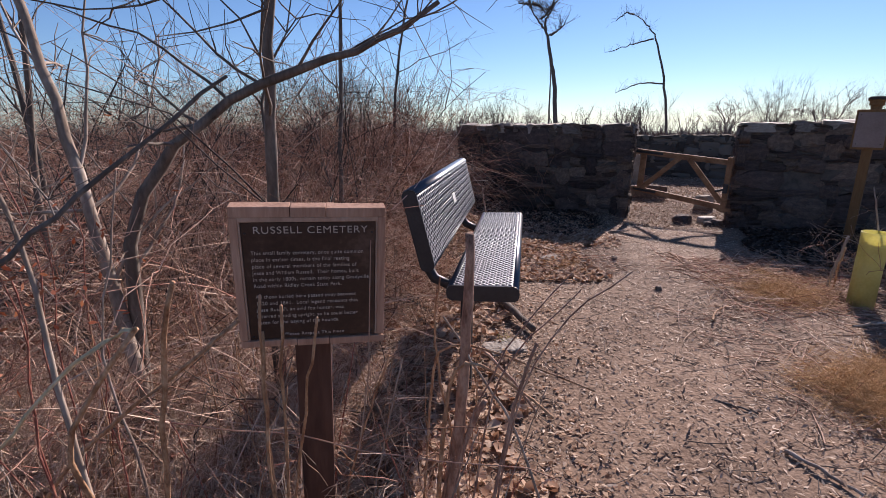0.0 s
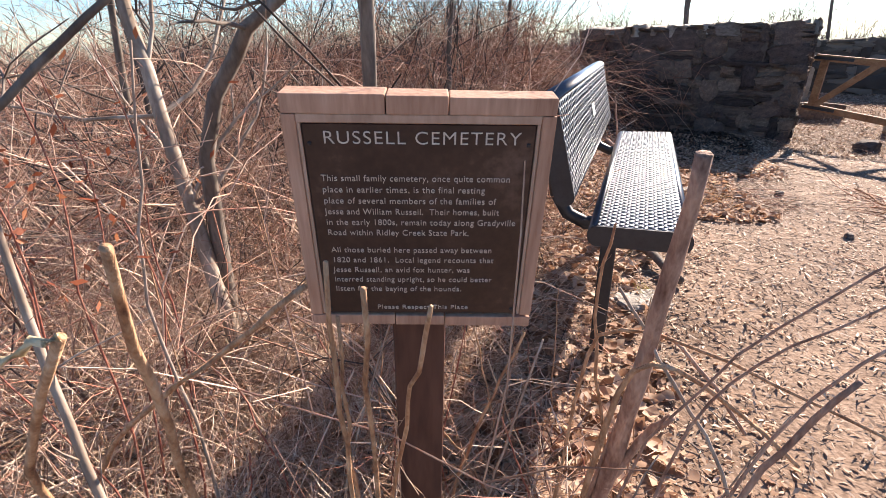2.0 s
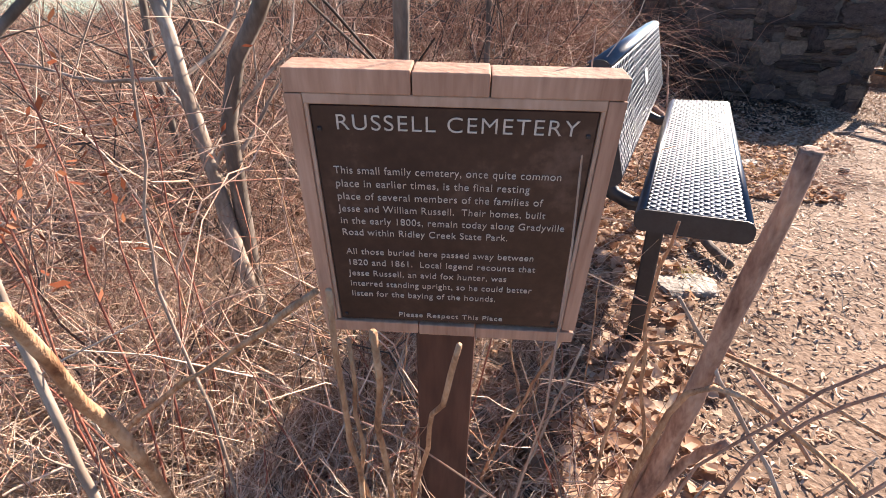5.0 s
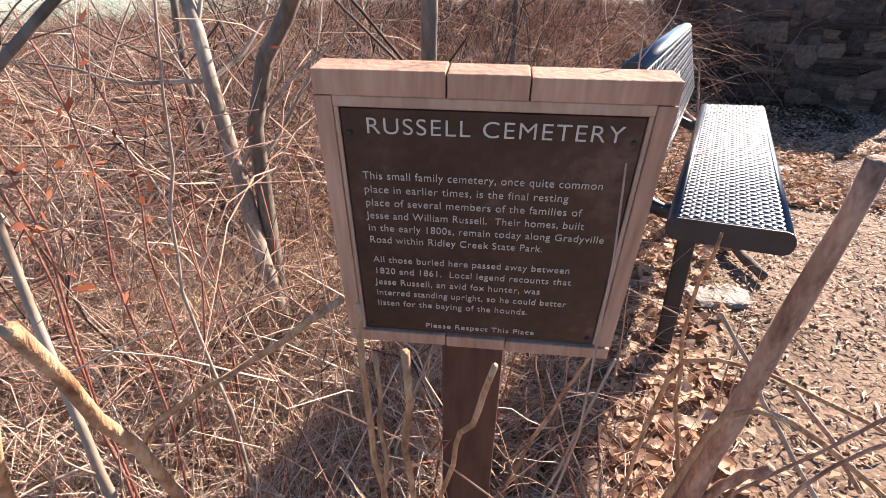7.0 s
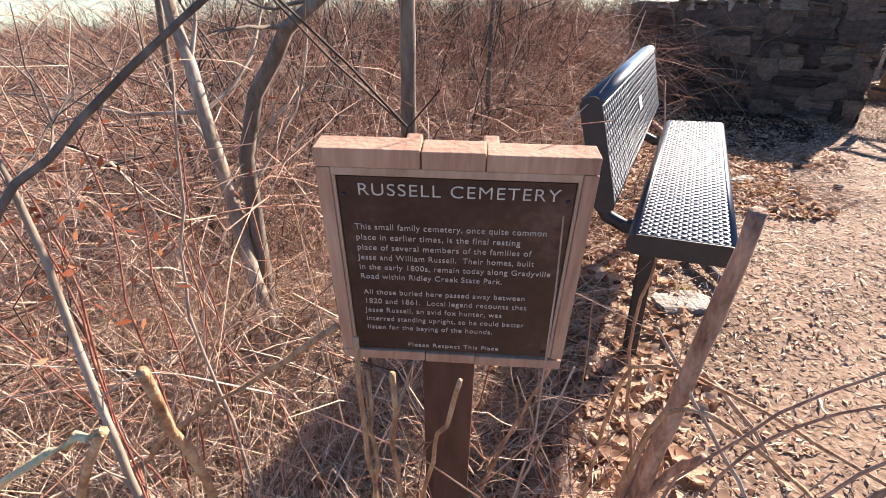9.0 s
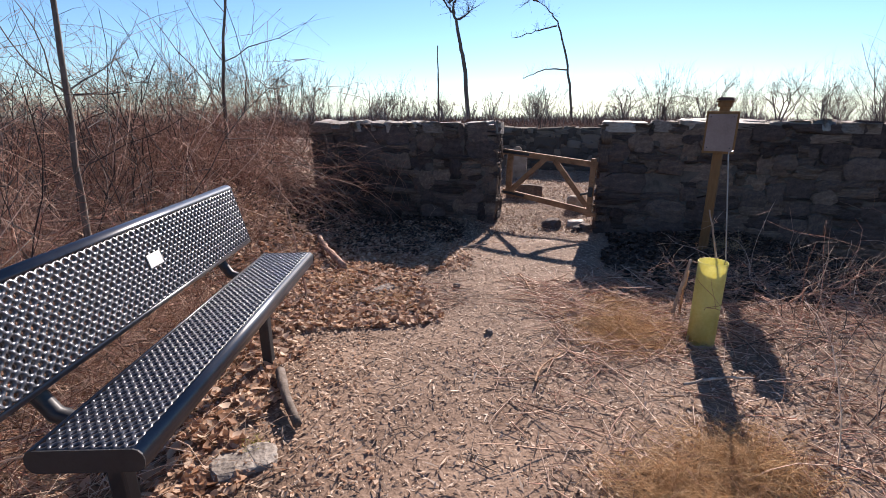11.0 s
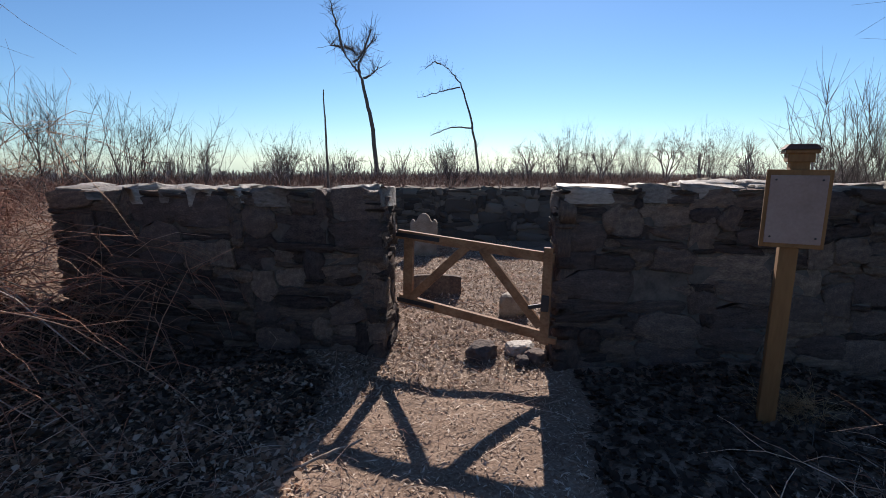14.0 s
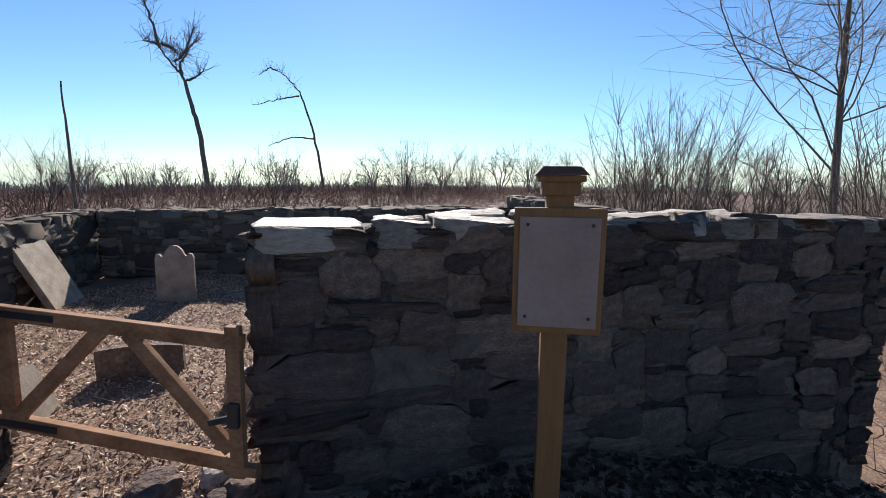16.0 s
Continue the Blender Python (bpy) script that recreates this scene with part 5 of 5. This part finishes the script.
def tuft(x, y, rad, high, n, seed, material=M_GRASS, label="matted clump of orange straw grass", name="grass_tuft", flat=0.8):
    r = np.random.default_rng(seed)
    g0 = np.stack([r.normal(0, rad * 0.45, n), r.normal(0, rad * 0.45, n)], -1)
    d = np.stack([r.normal(0, flat, n), r.normal(0, flat, n), np.ones(n)], -1)
    P = bend_line(np.stack([x + g0[:, 0], y + g0[:, 1], ground_z(x + g0[:, 0], y + g0[:, 1])], -1), d, r.uniform(0.5, 1.2, n) * high, 5, 0.15, r.uniform(1, 3.5, n), r)
    V, F = tubes(P, np.full((n, 1), 0.0013) * np.linspace(1, 0.4, 5)[None], 3)
    return tagged(new(name, raw_mesh(name, V, F, material)), label, "grass", kind="stuff")


for i, (x, y, rad, high, n) in enumerate([(3.03, 4.60, 0.38, 0.20, 3000), (2.45, 3.05, 0.30, 0.22, 3000), (2.85, 3.2, 0.30, 0.20, 2400), (1.40, 5.5, 0.20, 0.15, 500), (1.0, 5.9, 0.3, 0.15, 400), (3.2, 5.05, 0.3, 0.14, 700), (2.1, 2.3, 0.2, 0.12, 300)]):
    tuft(x, y, rad, high, n, 80 + i)
tuft(0.62, 3.72, 0.07, 0.06, 260, 95, M_MOSS, "small tuft of yellow-green moss beneath the bench", "moss_tuft")


# ---- sticks, straw and small finds ----
def flat_straw(n, x0, x1, y0, y1, length, radius, seed, name, material, label, test=off_path, rise=0.12):
    r = np.random.default_rng(seed)
    x, y = scatter(n, x0, x1, y0, y1, r, test)
    m = len(x)
    a_ = r.uniform(0, 2 * np.pi, m)
    d = np.stack([np.cos(a_), np.sin(a_), np.abs(r.normal(0, rise, m))], -1)
    P = bend_line(np.stack([x, y, ground_z(x, y) + r.uniform(0.004, 0.02, m)], -1), d, r.uniform(*length, m), 5, 0.10, np.full(m, 0.1), r)
    P[..., 2] = np.maximum(P[..., 2], ground_z(P[..., 0], P[..., 1]) + 0.003)
    return stuff(name, [tubes(P, r.uniform(*radius, m)[:, None] * np.linspace(1, 0.5, 5)[None], 3)], material, label, "straw")


def keep_straw(x, y):
    return x > 0.1 + 0.1 * (y - 2)


flat_straw(2200, 2.5, 5.2, 4.2, 5.7, (0.08, 0.42), (0.0018, 0.005), 101, "fallen_straw", M_BRUSH, "sunlit straw lying along the foot of the wall's shade")
flat_straw(1500, 0.0, 2.0, 5.2, 7.3, (0.08, 0.35), (0.0014, 0.003), 102, "fallen_straw", M_BRUSH, "dry stalks and bark shreds by the graveyard wall")
flat_straw(900, 1.9, 4.4, 1.4, 4.4, (0.08, 0.40), (0.0015, 0.004), 103, "fallen_straw", M_BRUSH, "twigs and stalks scattered along the path's verge")
flat_straw(500, 0.5, 2.6, 1.2, 7.0, (0.05, 0.22), (0.0012, 0.003), 104, "fallen_twigs", M_TWIG, "small dark twigs dropped on the path")
flat_straw(700, 2.6, 6.2, 8.0, 13.2, (0.08, 0.35), (0.0015, 0.004), 105, "fallen_straw", M_BRUSH, "dry stalks lying among the graves")
flat_straw(6500, -2.6, 0.5, 1.7, 5.2, (0.06, 0.30), (0.0012, 0.003), 109, "fallen_straw", M_STRAW, "bright straw lying under the briars", keep_straw)
flat_straw(240, -1.2, 4.0, 6.6, 7.6, (0.08, 0.35), (0.0014, 0.003), 106, "fallen_straw", M_BRUSH, "dry stalks in the wall's shade")


def open_verge(x, y):
    return off_path(x, y) | (np.hypot(x - 3.45, y - 4.34) < 0.14) | (x < 3.3 + 0.3 * (y - 3.6)) | (y > 5.6)


thicket("verge_weeds", 420, (3.2, 6.5, 1.6, 5.6), (0.3, 0.95), M_BRUSH, "dry weeds and pale twigs standing on the path's verge", 107, spread=0.6, droop=(0.0, 2.5), seg=7, radius=(0.0015, 0.004), twigs=4, wander=0.18, test=open_verge)
thicket("verge_weeds", 160, (3.4, 6.5, 2.2, 5.4), (0.4, 1.1), M_TWIG, "dark bare twigs on the path's verge", 108, spread=0.6, droop=(0.0, 2.0), seg=7, radius=(0.002, 0.005), twigs=5, wander=0.18, test=open_verge)


def off_wall_foot(x, y):
    """Everywhere but the uncleared strips along the foot of the front walls."""
    u, v = to_uv(x, y)
    return (v > -0.06) | (v < -1.3) | ((u > -1.5) & (u < 0.25)) | (u > 3.7) | (u < -4.2) | (np.hypot(x - 4.93, y - 6.29) < 0.12)


# Dark twigs and weeds that also deepen the wall's shade.
flat_straw(2600, 0.2, 8.0, 5.0, 9.4, (0.06, 0.28), (0.0015, 0.004), 110, "fallen_twigs", M_TWIG, "dark twigs and stems matted at the wall's foot", off_wall_foot)
thicket("wall_weeds", 170, (0.2, 8.0, 5.0, 9.4), (0.10, 0.34), M_BRUSH, "low dead weeds along the wall's foot", 111, spread=0.8, droop=(0.5, 3.0), seg=5, radius=(0.0012, 0.003), twigs=3, wander=0.2, test=off_wall_foot)
thicket("wall_weeds", 420, (0.2, 8.0, 5.0, 9.4), (0.08, 0.26), M_TWIG, "dark low stems along the wall's foot", 112, spread=0.9, droop=(0.5, 3.0), seg=5, radius=(0.0015, 0.0035), twigs=3, wander=0.2, test=off_wall_foot)
tuft(5.25, 6.35, 0.20, 0.24, 450, 113)


def stick(line, r0, r1, material, label, name="fallen_stick", seed=0):
    ob = stem(line, r0, r1, material, label, name=name, seed=seed)
    ob["category"], ob["group"] = "branch", "fallen sticks"
    return ob


stick([(0.72, 6.93, 0.19), (0.82, 6.62, 0.14), (1.00, 6.25, 0.07)], 0.028, 0.034, M_STUMP, "thick pale piece of rotten branch on the leaf litter", "rotten_log", 201)
stick([(1.03, 6.30, 0.03), (1.25, 6.05, 0.05), (1.50, 5.84, 0.03)], 0.011, 0.007, M_CANE, "broken brown stick on the leaf litter", seed=202)
stick([(0.66, 4.38, 0.05), (0.72, 4.12, 0.08), (0.82, 3.84, 0.05)], 0.030, 0.024, M_BARK, "dark broken limb lying before the bench", "rotten_log", 203)
stick([(0.70, 5.60, -0.05), (0.67, 5.61, 0.4), (0.60, 5.63, 0.80)], 0.009, 0.006, M_STUMP, "thin brown stake standing in the leaves", "stake", 204)
stick([(2.65, 5.87, 0.02), (2.64, 5.65, 0.03), (2.62, 5.44, 0.02)], 0.009, 0.006, M_CANE, "pale stick on the path", seed=205)
stick([(1.60, 3.05, 0.015), (1.67, 2.99, 0.02), (1.76, 2.92, 0.015)], 0.007, 0.005, M_BARK, "dark stick on the path", seed=206)
stick([(1.70, 2.64, 0.02), (1.75, 2.52, 0.03), (1.82, 2.38, 0.02)], 0.010, 0.006, M_PALE, "pale stick on the path", seed=207)
stick([(2.90, 3.76, 0.10), (3.08, 3.74, 0.13), (3.30, 3.72, 0.12)], 0.008, 0.006, M_PALE, "bleached stick propped in the grass", seed=208)
stick([(2.15, 6.75, 0.02), (2.4, 6.82, 0.04), (2.62, 6.93, 0.02)], 0.010, 0.006, M_PALE, "pale stick across the path before the gate", seed=209)
stick([(2.15, 4.05, 0.02), (2.25, 4.2, 0.03), (2.42, 4.33, 0.02)], 0.008, 0.005, M_CANE, "brown stick on the path", seed=210)
stick([(3.55, 4.80, -0.05), (3.58, 4.79, 0.2), (3.62, 4.77, 0.46)], 0.014, 0.011, M_PALE, "short broken grey stake by the tree shelter", "stake", 211)
stick([(3.62, 4.81, -0.05), (3.62, 4.80, 0.2), (3.635, 4.79, 0.36)], 0.010, 0.008, M_CANE, "short broken brown stake by the tree shelter", "stake", 212)
stem([(3.60, 4.44, -0.02), (3.57, 4.43, 0.5), (3.50, 4.43, 0.72), (3.44, 4.44, 0.92)], 0.012, 0.004, M_PALE, "pale crooked sapling growing out of the tree shelter", cut=False, name="pale_twig", side=6, seed=213)
for i, (a_, b_, h_) in enumerate([((-0.64, 9.0), (0.97, 8.0), 1.0), ((-0.3, 8.6), (1.15, 7.75), 0.9), ((-0.5, 8.3), (0.9, 7.6), 0.75), ((-0.9, 8.9), (0.8, 8.15), 1.3), ((-0.2, 7.9), (1.0, 7.35), 0.55)]):
    stem([(a_[0], a_[1], 0.0), (a_[0] * 0.75 + b_[0] * 0.25, a_[1] * 0.75 + b_[1] * 0.25, h_), (a_[0] * 0.35 + b_[0] * 0.65, a_[1] * 0.35 + b_[1] * 0.65, h_ * 0.9), (b_[0], b_[1], h_ * 0.42)], 0.007, 0.0035, M_PALE, "long pale bramble cane arching before the wall", cut=False, name="bramble_cane", side=6, seed=220 + i)

r = np.random.default_rng(301)
n_ = 130
c_ = np.stack([r.normal(-0.82, 0.13, n_), r.normal(1.98, 0.16, n_), r.normal(1.08, 0.12, n_)], -1)
ex_, ey_ = norm(r.normal(0, 1, (n_, 3))) * 0.012, norm(r.normal(0, 1, (n_, 3))) * 0.0055
M_RUSSET = mat("russet_leaves", [(0.18, 0.045, 0.02), (0.32, 0.09, 0.04), (0.44, 0.18, 0.085)], 20, 0.6, 0.1, 90, island=True)
translucent(M_RUSSET, 0.4)
V_ = np.stack([c_ - ex_, c_ - ey_, c_ + ex_, c_ + ey_], 1).reshape(-1, 3)
tagged(new("russet_leaves", raw_mesh("russet_leaves", V_, np.arange(4 * n_).reshape(-1, 4), M_RUSSET)), "russet leaves still clinging to the crimson briar canes", "leaves", kind="stuff")
